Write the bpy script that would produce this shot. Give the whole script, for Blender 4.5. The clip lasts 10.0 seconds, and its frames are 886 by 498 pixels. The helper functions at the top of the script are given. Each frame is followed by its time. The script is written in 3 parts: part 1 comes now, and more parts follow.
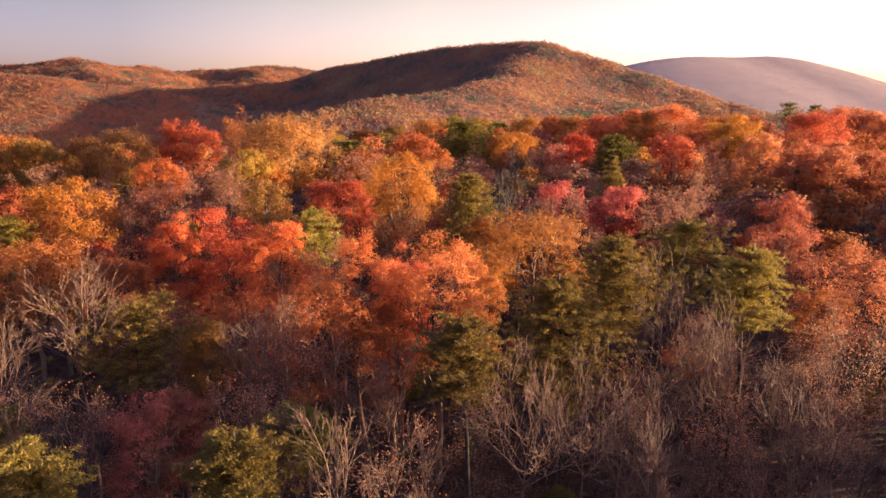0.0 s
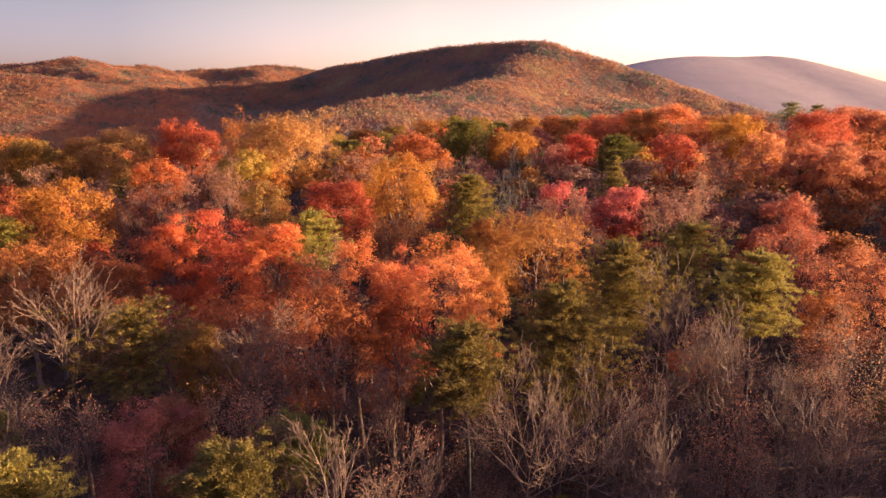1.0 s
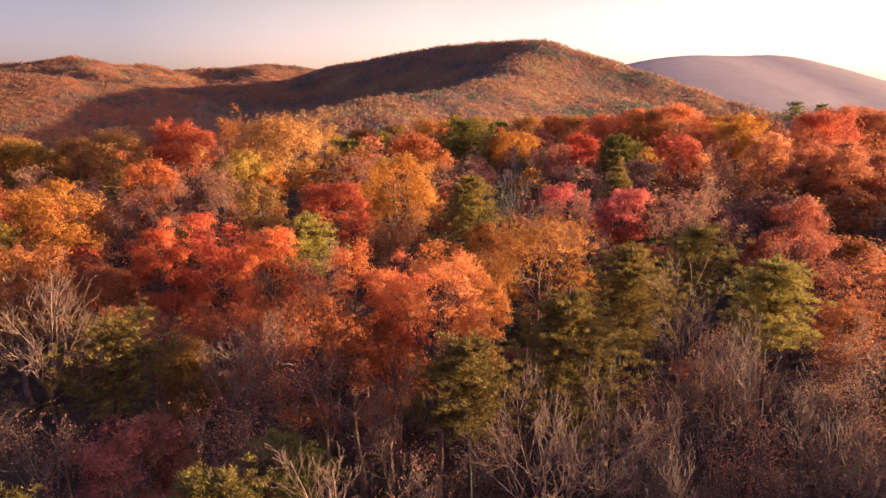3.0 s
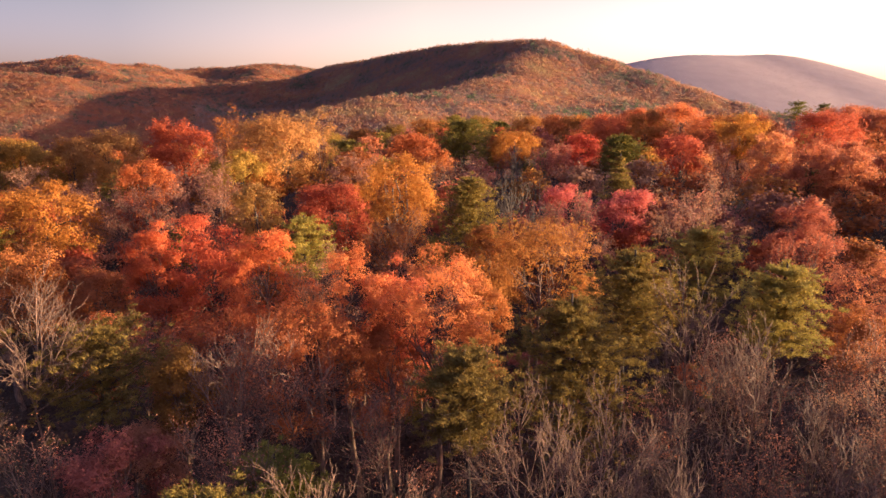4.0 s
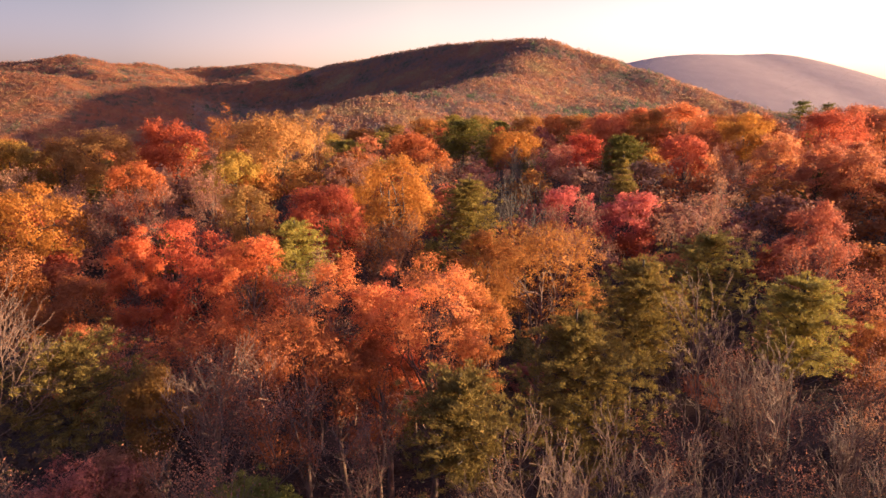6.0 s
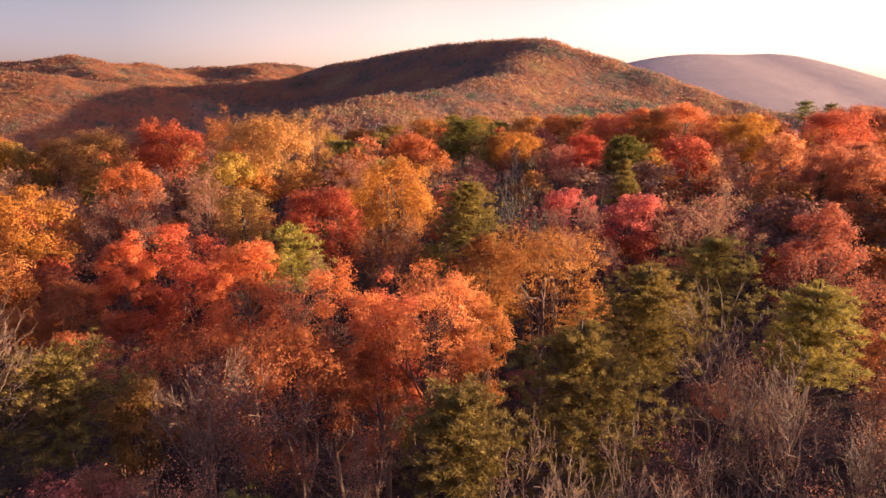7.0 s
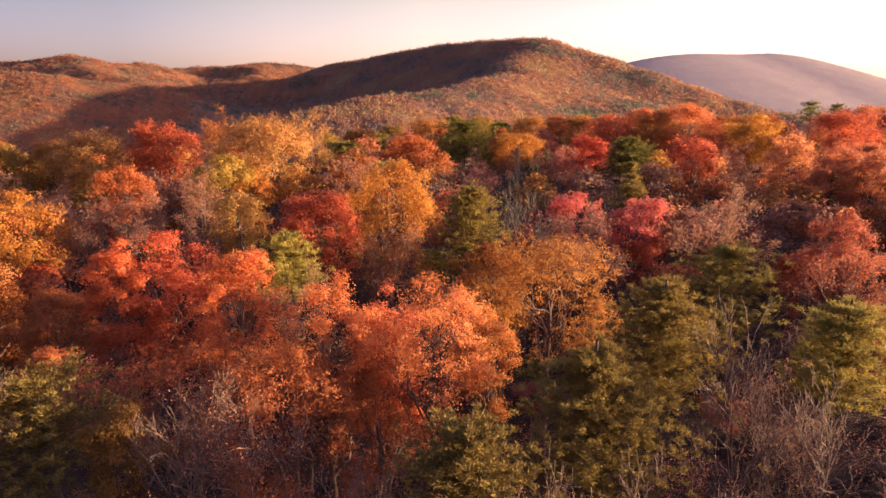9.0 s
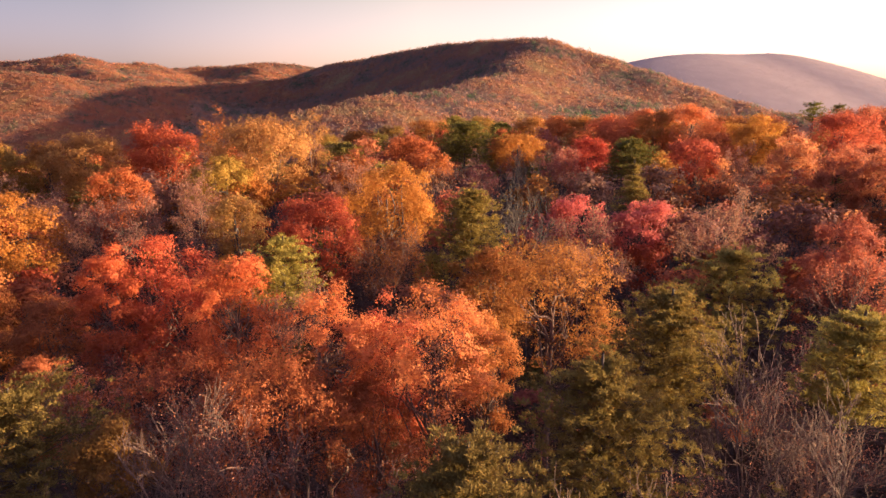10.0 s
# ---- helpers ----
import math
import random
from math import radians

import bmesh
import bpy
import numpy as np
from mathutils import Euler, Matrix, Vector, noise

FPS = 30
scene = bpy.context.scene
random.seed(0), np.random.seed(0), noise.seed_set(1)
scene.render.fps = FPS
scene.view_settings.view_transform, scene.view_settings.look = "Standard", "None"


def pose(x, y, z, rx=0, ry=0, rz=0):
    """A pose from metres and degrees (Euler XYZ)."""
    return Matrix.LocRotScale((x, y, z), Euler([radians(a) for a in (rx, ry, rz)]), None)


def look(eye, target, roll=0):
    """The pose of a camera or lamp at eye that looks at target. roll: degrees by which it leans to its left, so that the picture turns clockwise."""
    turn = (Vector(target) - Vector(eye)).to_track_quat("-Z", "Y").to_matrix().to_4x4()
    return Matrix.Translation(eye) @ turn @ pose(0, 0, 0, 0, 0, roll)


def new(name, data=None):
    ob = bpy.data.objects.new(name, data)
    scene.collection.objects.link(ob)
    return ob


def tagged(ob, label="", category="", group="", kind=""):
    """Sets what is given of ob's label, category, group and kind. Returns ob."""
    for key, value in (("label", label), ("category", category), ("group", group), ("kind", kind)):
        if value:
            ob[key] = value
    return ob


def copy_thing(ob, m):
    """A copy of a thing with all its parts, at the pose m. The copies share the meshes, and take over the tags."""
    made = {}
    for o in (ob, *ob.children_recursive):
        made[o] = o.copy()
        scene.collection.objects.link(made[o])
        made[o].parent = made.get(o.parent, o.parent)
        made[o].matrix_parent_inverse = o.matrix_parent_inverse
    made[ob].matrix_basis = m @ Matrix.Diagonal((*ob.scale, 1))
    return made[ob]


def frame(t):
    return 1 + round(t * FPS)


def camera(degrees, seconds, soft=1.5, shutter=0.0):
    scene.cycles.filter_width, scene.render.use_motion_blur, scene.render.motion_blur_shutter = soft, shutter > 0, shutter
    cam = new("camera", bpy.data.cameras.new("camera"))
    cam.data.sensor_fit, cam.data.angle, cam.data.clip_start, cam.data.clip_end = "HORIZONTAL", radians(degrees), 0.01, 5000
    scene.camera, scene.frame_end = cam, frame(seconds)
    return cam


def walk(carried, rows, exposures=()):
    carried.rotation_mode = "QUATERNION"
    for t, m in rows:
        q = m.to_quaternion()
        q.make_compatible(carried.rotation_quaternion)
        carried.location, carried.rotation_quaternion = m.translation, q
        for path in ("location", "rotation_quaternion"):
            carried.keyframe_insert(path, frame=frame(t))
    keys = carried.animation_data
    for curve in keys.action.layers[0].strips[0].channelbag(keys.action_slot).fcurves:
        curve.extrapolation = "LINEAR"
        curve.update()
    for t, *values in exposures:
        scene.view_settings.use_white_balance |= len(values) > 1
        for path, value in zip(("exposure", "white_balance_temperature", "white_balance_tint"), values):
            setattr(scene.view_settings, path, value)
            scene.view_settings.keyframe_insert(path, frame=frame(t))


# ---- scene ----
cam = camera(74.0, 10.0, soft=1.5)
EYE = 36.0
# seconds, metres right, ahead and up of the first eye, pitch
ROWS = [
    (0.0, 0.000, 0.000, -0.000, -13.000),
    (0.5, -0.046, 0.504, 0.030, -13.025),
    (1.0, -0.066, 1.102, 0.064, -13.046),
    (1.5, -0.046, 1.656, 0.085, -13.066),
    (2.0, -0.034, 2.335, 0.120, -13.086),
    (2.5, -0.047, 2.947, 0.122, -13.107),
    (4.0, 0.061, 5.009, 0.195, -13.158),
    (4.5, 0.146, 5.698, 0.192, -13.173),
    (5.0, 0.236, 6.506, 0.202, -13.183),
    (5.5, 0.342, 7.256, 0.215, -13.198),
    (7.0, 0.463, 9.570, 0.426, -13.229),
    (7.5, 0.390, 10.255, 0.450, -13.234),
    (8.0, 0.335, 10.977, 0.514, -13.244),
    (8.5, 0.288, 11.582, 0.580, -13.249),
    (9.0, 0.220, 12.285, 0.677, -13.254),
    (9.5, 0.214, 12.901, 0.768, -13.257),
    (10.0, 0.219, 13.548, 0.892, -13.259),
]
SUN_AZ, SUN_EL = 82.0, 8.2          # degrees clockwise from straight ahead, and above the horizon
walk(cam, [(t, pose(x, y, EYE + z, 90 + pitch, 0, 0)) for t, x, y, z, pitch in ROWS],
     exposures=((0.0, 2.34, 6400, 4.5), (10.0, 2.34, 6400, 4.5)))

# ---- world and sun ----
def ramp_node(n, stops):
    r = n.new("ShaderNodeValToRGB")
    e = r.color_ramp.elements
    while len(e) < len(stops):
        e.new(0.5)
    for k, (p, c) in zip(e, stops):
        k.position, k.color = p, (*c, 1)
    return r


world = bpy.data.worlds.new("evening_sky")
scene.world = world
world.use_nodes = True
wn, wl = world.node_tree.nodes, world.node_tree.links
sky = wn.new("ShaderNodeTexSky")
sky.sky_type = "NISHITA"
sky.sun_disc = False
sky.sun_elevation, sky.sun_rotation = radians(SUN_EL), radians(SUN_AZ)
sky.air_density, sky.dust_density, sky.ozone_density = 1.0, 3.5, 2.2
warm = wn.new("ShaderNodeMix")
warm.data_type, warm.blend_type = "RGBA", "MULTIPLY"
warm.inputs[0].default_value = 1.0
# rosier towards the horizon
air, height = wn.new("ShaderNodeTexCoord"), wn.new("ShaderNodeSeparateXYZ")
wl.new(air.outputs["Generated"], height.inputs[0])
rose = ramp_node(wn, ((0.0, (1.06, 0.72, 1.05)), (0.06, (0.98, 0.64, 0.78)), (0.17, (0.70, 0.465, 0.45)), (0.55, (0.74, 0.68, 1.02))))
wl.new(height.outputs[2], rose.inputs[0])
lift = wn.new("ShaderNodeVectorMath")
lift.operation = "SCALE"
lift.inputs["Scale"].default_value = 3.05
wl.new(rose.outputs[0], lift.inputs[0])
# the haze glows wide round the sun and is mauve away from it
toward, side = wn.new("ShaderNodeVectorMath"), wn.new("ShaderNodeMath")
toward.operation, side.operation = "DOT_PRODUCT", "MULTIPLY_ADD"
toward.inputs[1].default_value = (0.985, 0.174, 0.0)
side.inputs[1].default_value = side.inputs[2].default_value = 0.5
wl.new(air.outputs["Generated"], toward.inputs[0])
wl.new(toward.outputs["Value"], side.inputs[0])
halo = ramp_node(wn, ((0.25, (0.30, 0.275, 0.30)), (0.35, (0.385, 0.345, 0.345)), (0.457, (0.63, 0.525, 0.46)), (0.57, (0.78, 0.66, 0.54)), (0.72, (0.68, 0.62, 0.55)), (0.9, (0.55, 0.53, 0.50))))
wl.new(side.outputs[0], halo.inputs[0])
glow = wn.new("ShaderNodeVectorMath")
glow.operation = "MULTIPLY"
wl.new(lift.outputs[0], glow.inputs[0])
wl.new(halo.outputs[0], glow.inputs[1])
wl.new(glow.outputs[0], warm.inputs[7])
wl.new(sky.outputs[0], warm.inputs[6])
wl.new(warm.outputs[2], wn["Background"].inputs[0])
wn["Background"].inputs[1].default_value = 0.108
sun = new("sun", bpy.data.lights.new("sun", "SUN"))
sun.data.energy, sun.data.angle, sun.data.color = 5.0, radians(0.6), (1.0, 0.79, 0.52)
sa, se = radians(SUN_AZ), radians(SUN_EL)
sun_way = Vector((math.sin(sa) * math.cos(se), math.cos(sa) * math.cos(se), math.sin(se)))
sun.matrix_world = look(sun_way * 300, (0, 0, 0))


# ---- materials ----
def leaf_material(name, dark, mid, bright, glow=0.44, gloss=0.7):
    """Foliage: a colour for each leaf, patches over the crown, a shift for each tree; light passes through the blade."""
    m = bpy.data.materials.new(name)
    m.use_nodes = True
    n, l = m.node_tree.nodes, m.node_tree.links
    geo, tex, info = n.new("ShaderNodeNewGeometry"), n.new("ShaderNodeTexCoord"), n.new("ShaderNodeObjectInfo")
    noi = n.new("ShaderNodeTexNoise")
    noi.inputs["Scale"].default_value, noi.inputs["Detail"].default_value = 0.55, 3.0
    l.new(tex.outputs["Object"], noi.inputs["Vector"])
    mix = n.new("ShaderNodeMath")
    mix.operation = "MULTIPLY_ADD"
    mix.inputs[1].default_value = 0.13
    l.new(geo.outputs["Random Per Island"], mix.inputs[0])
    add = n.new("ShaderNodeMath")
    add.operation = "MULTIPLY_ADD"
    add.inputs[1].default_value, add.inputs[2].default_value = 1.1, -0.18
    l.new(noi.outputs["Fac"], add.inputs[0])
    l.new(add.outputs[0], mix.inputs[2])
    r = ramp_node(n, ((0.0, dark), (0.45, mid), (0.95, bright)))
    l.new(mix.outputs[0], r.inputs[0])
    hsv = n.new("ShaderNodeHueSaturation")
    for key, low, high in (("Hue", 0.489, 0.511), ("Value", 0.82, 1.15)):
        mr = n.new("ShaderNodeMapRange")
        mr.inputs[3].default_value, mr.inputs[4].default_value = low, high
        l.new(info.outputs["Random"], mr.inputs[0])
        l.new(mr.outputs[0], hsv.inputs[key])
    l.new(r.outputs[0], hsv.inputs["Color"])
    b = n["Principled BSDF"]
    b.inputs["Roughness"].default_value = gloss
    b.inputs["Specular IOR Level"].default_value = 0.05
    l.new(hsv.outputs[0], b.inputs["Base Color"])
    tr = n.new("ShaderNodeBsdfTranslucent")
    l.new(hsv.outputs[0], tr.inputs["Color"])
    ms = n.new("ShaderNodeMixShader")
    ms.inputs[0].default_value = glow
    l.new(b.outputs[0], ms.inputs[1])
    l.new(tr.outputs[0], ms.inputs[2])
    l.new(ms.outputs[0], n["Material Output"].inputs["Surface"])
    return m


def bark_material(name, dark, light, scale=6.0):
    m = bpy.data.materials.new(name)
    m.use_nodes = True
    n, l = m.node_tree.nodes, m.node_tree.links
    tex, mp = n.new("ShaderNodeTexCoord"), n.new("ShaderNodeMapping")
    mp.inputs["Scale"].default_value = (1, 1, 0.25)
    l.new(tex.outputs["Object"], mp.inputs[0])
    noi = n.new("ShaderNodeTexNoise")
    noi.inputs["Scale"].default_value, noi.inputs["Detail"].default_value = scale, 5.0
    l.new(mp.outputs[0], noi.inputs["Vector"])
    r = ramp_node(n, ((0.3, dark), (0.7, light)))
    l.new(noi.outputs["Fac"], r.inputs[0])
    b = n["Principled BSDF"]
    b.inputs["Roughness"].default_value = 0.85
    b.inputs["Specular IOR Level"].default_value = 0.2
    l.new(r.outputs[0], b.inputs["Base Color"])
    bump = n.new("ShaderNodeBump")
    bump.inputs["Strength"].default_value, bump.inputs["Distance"].default_value = 0.6, 0.03
    l.new(noi.outputs["Fac"], bump.inputs["Height"])
    l.new(bump.outputs[0], b.inputs["Normal"])
    return m


def woods_material(name, stops, glow=0.5):
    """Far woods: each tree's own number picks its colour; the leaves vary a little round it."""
    m = bpy.data.materials.new(name)
    m.use_nodes = True
    n, l = m.node_tree.nodes, m.node_tree.links
    at, geo, tex = n.new("ShaderNodeAttribute"), n.new("ShaderNodeNewGeometry"), n.new("ShaderNodeTexCoord")
    at.attribute_name = "tint"
    big = n.new("ShaderNodeTexNoise")
    big.inputs["Scale"].default_value, big.inputs["Detail"].default_value = 0.012, 3.0
    l.new(tex.outputs["Object"], big.inputs["Vector"])
    a = n.new("ShaderNodeMath")
    a.operation = "MULTIPLY_ADD"
    a.inputs[1].default_value = 0.55
    l.new(at.outputs["Fac"], a.inputs[0])
    a2 = n.new("ShaderNodeMath")
    a2.operation = "MULTIPLY_ADD"
    a2.inputs[1].default_value, a2.inputs[2].default_value = 1.7, -0.64
    l.new(big.outputs["Fac"], a2.inputs[0])
    l.new(a2.outputs[0], a.inputs[2])
    r = ramp_node(n, stops)
    l.new(a.outputs[0], r.inputs[0])
    mr = n.new("ShaderNodeMapRange")
    mr.inputs[3].default_value, mr.inputs[4].default_value = 0.92, 1.08
    l.new(geo.outputs["Random Per Island"], mr.inputs[0])
    hsv = n.new("ShaderNodeHueSaturation")
    l.new(mr.outputs[0], hsv.inputs["Value"])
    l.new(r.outputs[0], hsv.inputs["Color"])
    b = n["Principled BSDF"]
    b.inputs["Roughness"].default_value = 0.75
    b.inputs["Specular IOR Level"].default_value = 0.0
    l.new(hsv.outputs[0], b.inputs["Base Color"])
    tr = n.new("ShaderNodeBsdfTranslucent")
    l.new(hsv.outputs[0], tr.inputs["Color"])
    ms = n.new("ShaderNodeMixShader")
    ms.inputs[0].default_value = glow
    l.new(b.outputs[0], ms.inputs[1])
    l.new(tr.outputs[0], ms.inputs[2])
    l.new(ms.outputs[0], n["Material Output"].inputs["Surface"])
    return m


# a colour family: leaf material and the words for it
SCARLET = (leaf_material("scarlet_leaf", (0.25, 0.046, 0.018), (0.53, 0.110, 0.043), (0.66, 0.176, 0.075)), "scarlet red")
CRIMSON = (leaf_material("crimson_leaf", (0.18, 0.038, 0.014), (0.41, 0.102, 0.036), (0.54, 0.165, 0.062)), "deep crimson")
EMBER = (leaf_material("ember_leaf", (0.17, 0.044, 0.017), (0.37, 0.104, 0.037), (0.5, 0.165, 0.062)), "dark red-orange")
FLAME = (leaf_material("flame_leaf", (0.24, 0.051, 0.020), (0.53, 0.132, 0.053), (0.67, 0.212, 0.100)), "flame orange")
CORAL = (leaf_material("coral_leaf", (0.22, 0.06, 0.027), (0.48, 0.157, 0.068), (0.61, 0.25, 0.12)), "coral orange-pink")
COPPER = (leaf_material("copper_leaf", (0.16, 0.052, 0.015), (0.36, 0.128, 0.034), (0.49, 0.205, 0.060)), "copper brown")
AMBER = (leaf_material("amber_leaf", (0.18, 0.058, 0.013), (0.43, 0.155, 0.033), (0.56, 0.235, 0.058)), "amber orange")
BRONZE = (leaf_material("bronze_leaf", (0.15, 0.044, 0.011), (0.345, 0.109, 0.025), (0.45, 0.165, 0.042)), "bronze orange")
GOLD = (leaf_material("gold_leaf", (0.19, 0.082, 0.024), (0.42, 0.19, 0.055), (0.54, 0.285, 0.098)), "golden yellow")
OLIVE_GOLD = (leaf_material("olive_gold_leaf", (0.13, 0.066, 0.014), (0.29, 0.145, 0.032), (0.39, 0.21, 0.055)), "olive gold")
ROSE = (leaf_material("rose_leaf", (0.26, 0.048, 0.036), (0.55, 0.125, 0.092), (0.64, 0.21, 0.155)), "rose pink")
RUSSET = (leaf_material("russet_leaf", (0.15, 0.060, 0.036), (0.315, 0.135, 0.080), (0.43, 0.205, 0.130)), "faded russet")
MAROON = (leaf_material("maroon_leaf", (0.19, 0.058, 0.036), (0.42, 0.145, 0.085), (0.54, 0.215, 0.13)), "maroon")
OLIVE = (leaf_material("olive_needle", (0.094, 0.064, 0.016), (0.250, 0.166, 0.036), (0.40, 0.27, 0.060), 0.32), "olive green")
YELLOW_GREEN = (leaf_material("yellow_green_needle", (0.072, 0.046, 0.012), (0.18, 0.116, 0.028), (0.3, 0.195, 0.046), 0.25), "yellow-green")
LIGHT_GREEN = (leaf_material("light_green_needle", (0.12, 0.082, 0.020), (0.30, 0.205, 0.045), (0.46, 0.32, 0.075), 0.3), "light olive green")
DARK_GREEN = (leaf_material("dark_green_needle", (0.06, 0.048, 0.012), (0.155, 0.12, 0.024), (0.27, 0.20, 0.04), 0.25), "dark green")
GREY_BARK = bark_material("grey_bark", (0.050, 0.034, 0.026), (0.14, 0.100, 0.080))
PALE_BARK = bark_material("pale_bark", (0.080, 0.044, 0.030), (0.225, 0.122, 0.084))
BROWN_BARK = bark_material("brown_bark", (0.030, 0.020, 0.015), (0.095, 0.064, 0.047))
BRUSH = leaf_material("brush_leaf", (0.028, 0.017, 0.012), (0.065, 0.035, 0.023), (0.12, 0.064, 0.040), 0.2)
# a little haze is mixed into these stops: less red, more green and blue
HILL_STOPS = ((0.08, (0.085, 0.105, 0.055)), (0.24, (0.176, 0.123, 0.090)), (0.40, (0.251, 0.140, 0.103)), (0.58, (0.317, 0.132, 0.079)), (0.74, (0.326, 0.157, 0.082)), (0.92, (0.334, 0.208, 0.103)))
HILL_WOODS = woods_material("hill_woods", HILL_STOPS)
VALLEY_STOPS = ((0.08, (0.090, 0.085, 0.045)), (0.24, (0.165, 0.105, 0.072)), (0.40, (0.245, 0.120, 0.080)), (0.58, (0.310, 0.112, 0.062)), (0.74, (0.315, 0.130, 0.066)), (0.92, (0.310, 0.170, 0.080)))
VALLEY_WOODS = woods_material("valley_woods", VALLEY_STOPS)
# far hill: haze is put into the base colour, pale mauve-grey
HAZED_WOODS = woods_material("far_woods", ((0.1, (0.45, 0.335, 0.315)), (0.5, (0.48, 0.355, 0.335)), (0.9, (0.51, 0.38, 0.35))))


def ground_material():
    m = bpy.data.materials.new("leaf_litter")
    m.use_nodes = True
    n, l = m.node_tree.nodes, m.node_tree.links
    tex = n.new("ShaderNodeTexCoord")
    vals = []
    for s, d in ((0.15, 6.0), (3.5, 4.0)):
        noi = n.new("ShaderNodeTexNoise")
        noi.inputs["Scale"].default_value, noi.inputs["Detail"].default_value = s, d
        l.new(tex.outputs["Object"], noi.inputs["Vector"])
        vals.append(noi)
    a = n.new("ShaderNodeMath")
    a.operation = "ADD"
    l.new(vals[0].outputs["Fac"], a.inputs[0])
    l.new(vals[1].outputs["Fac"], a.inputs[1])
    r = ramp_node(n, ((0.35, (0.022, 0.013, 0.010)), (0.5, (0.055, 0.029, 0.019)), (0.68, (0.11, 0.056, 0.032))))
    h = n.new("ShaderNodeMath")
    h.operation = "MULTIPLY"
    h.inputs[1].default_value = 0.5
    l.new(a.outputs[0], h.inputs[0])
    l.new(h.outputs[0], r.inputs[0])
    b = n["Principled BSDF"]
    b.inputs["Roughness"].default_value = 0.95
    b.inputs["Specular IOR Level"].default_value = 0.05
    l.new(r.outputs[0], b.inputs["Base Color"])
    bump = n.new("ShaderNodeBump")
    bump.inputs["Distance"].default_value = 0.15
    l.new(vals[1].outputs["Fac"], bump.inputs["Height"])
    l.new(bump.outputs[0], b.inputs["Normal"])
    return m


# ---- the lie of the land ----
RIDGES = []


def ridge(slope, *crest, rounds=0):
    """A crest line of (x, y, z), from which the land falls on both sides. rounds: how often its corners are cut."""
    for _ in range(rounds):
        cut = [crest[0]]
        for a, b in zip(crest, crest[1:]):
            cut += [tuple(0.75 * p + 0.25 * q for p, q in zip(a, b)), tuple(0.25 * p + 0.75 * q for p, q in zip(a, b))]
        crest = (*cut, crest[-1])
    RIDGES.append((slope, crest))


ridge(0.52, (-323, 1563, 126), (-184, 1391, 135), (-99, 1279, 141), (-4, 1178, 147), (76, 1095, 146), (131, 1054, 144), (166, 1032, 138), (209, 1008, 121), (247, 974, 107), (291, 939, 90), (344, 892, 65), (399, 845, 40), (458, 821, 25))  # main hill
ridge(0.42, (-250, 1390, 122), (-337, 1310, 92), (-450, 1280, 78), (-571, 1255, 63), (-678, 1235, 46), (-772, 1210, 15))  # nose of the main hill
ridge(0.38, (144, 1007, 122), (87, 811, 73), (44, 715, 59), (-14, 630, 46), (-57, 588, 41), (-90, 555, 31), (-112, 532, 20))  # spur
ridge(0.45, (98, 880, 69), (131, 830, 55), (183, 790, 46), (226, 760, 36), (265, 730, 25))  # spur towards the shoulder
ridge(0.35, (-1094, 1093, 92), (-850, 1043, 99), (-738, 1021, 91), (-644, 1019, 86), (-581, 1037, 75), (-534, 1077, 69), (-512, 1136, 59))  # left near hill
ridge(0.3, (-1771, 1774, 160), (-1444, 1774, 160), (-1266, 1753, 161), (-1148, 1724, 164), (-1056, 1703, 164), (-972, 1695, 162), (-921, 1714, 158), (-878, 1756, 161), (-837, 1877, 152), (-754, 1931, 161), (-628, 1984, 170), (-495, 2035, 171), (-354, 2083, 156))  # left back hills
ridge(0.3, (-990, 1673, 159), (-786, 1457, 112), (-630, 1348, 85))  # left mid ridge
ridge(0.3, (-555, 1983, 170), (-514, 1715, 120), (-563, 1502, 87))  # left mid ridge 2
ridge(0.3, (488, 2438, 139), (768, 2560, 224), (1060, 2720, 274), (1364, 2880, 280), (1633, 2986, 300), (1888, 3081, 258), (2410, 3257, 106), (2905, 3395, 10), rounds=4)  # far hill


def step(a, b, v):
    v = np.clip((v - a) / (b - a), 0, 1)
    return v * v * (3 - 2 * v)


def land(x, y):
    """The height of the ground, for arrays of x and y."""
    x, y = np.asarray(x, float), np.asarray(y, float)
    near = 2.0 + 8.5 * step(70, 165, y) + 4.0 * step(20, 160, x) * step(90, 190, y) - 7.0 * step(30, 110, -x) * step(-200, 60, y)
    near = near - (22 + 18 * step(-40, -200, -x * -1)) * step(210, 430, np.hypot(x, y))
    wav = (np.sin(x * 0.021 + 1.3) * np.cos(y * 0.017 - 0.4) * 3.2 + np.sin(x * 0.052 - y * 0.031) * 1.3
           + np.sin(x * 0.013 + y * 0.041 + 2.0) * 1.8 + np.cos(x * 0.087 + y * 0.071) * 0.8)
    away = step(300, 520, np.hypot(x, y)) * (1 - step(1900, 2300, np.hypot(x, y)))
    total = np.exp(near / 14.0)
    for slope, crest in RIDGES:
        best = np.full(np.broadcast(x, y).shape, -200.0)
        for (ax, ay, az), (bx, by, bz) in zip(crest, crest[1:]):
            dx, dy = bx - ax, by - ay
            f = np.clip(((x - ax) * dx + (y - ay) * dy) / (dx * dx + dy * dy), 0, 1)
            d = np.hypot(x - ax - f * dx, y - ay - f * dy)
            best = np.maximum(best, az + f * (bz - az) - slope * (np.sqrt(d * d + 900) - 30) - 0.00012 * d * d)
        total = total + np.exp(best / 14.0)
    return 14.0 * np.log(total) + wav * away * (0.35 + 1.1 * step(1320, 1500, y) * step(200, 500, -x)) + wav * 0.15 * (1 - step(700, 1500, np.hypot(x, y)))


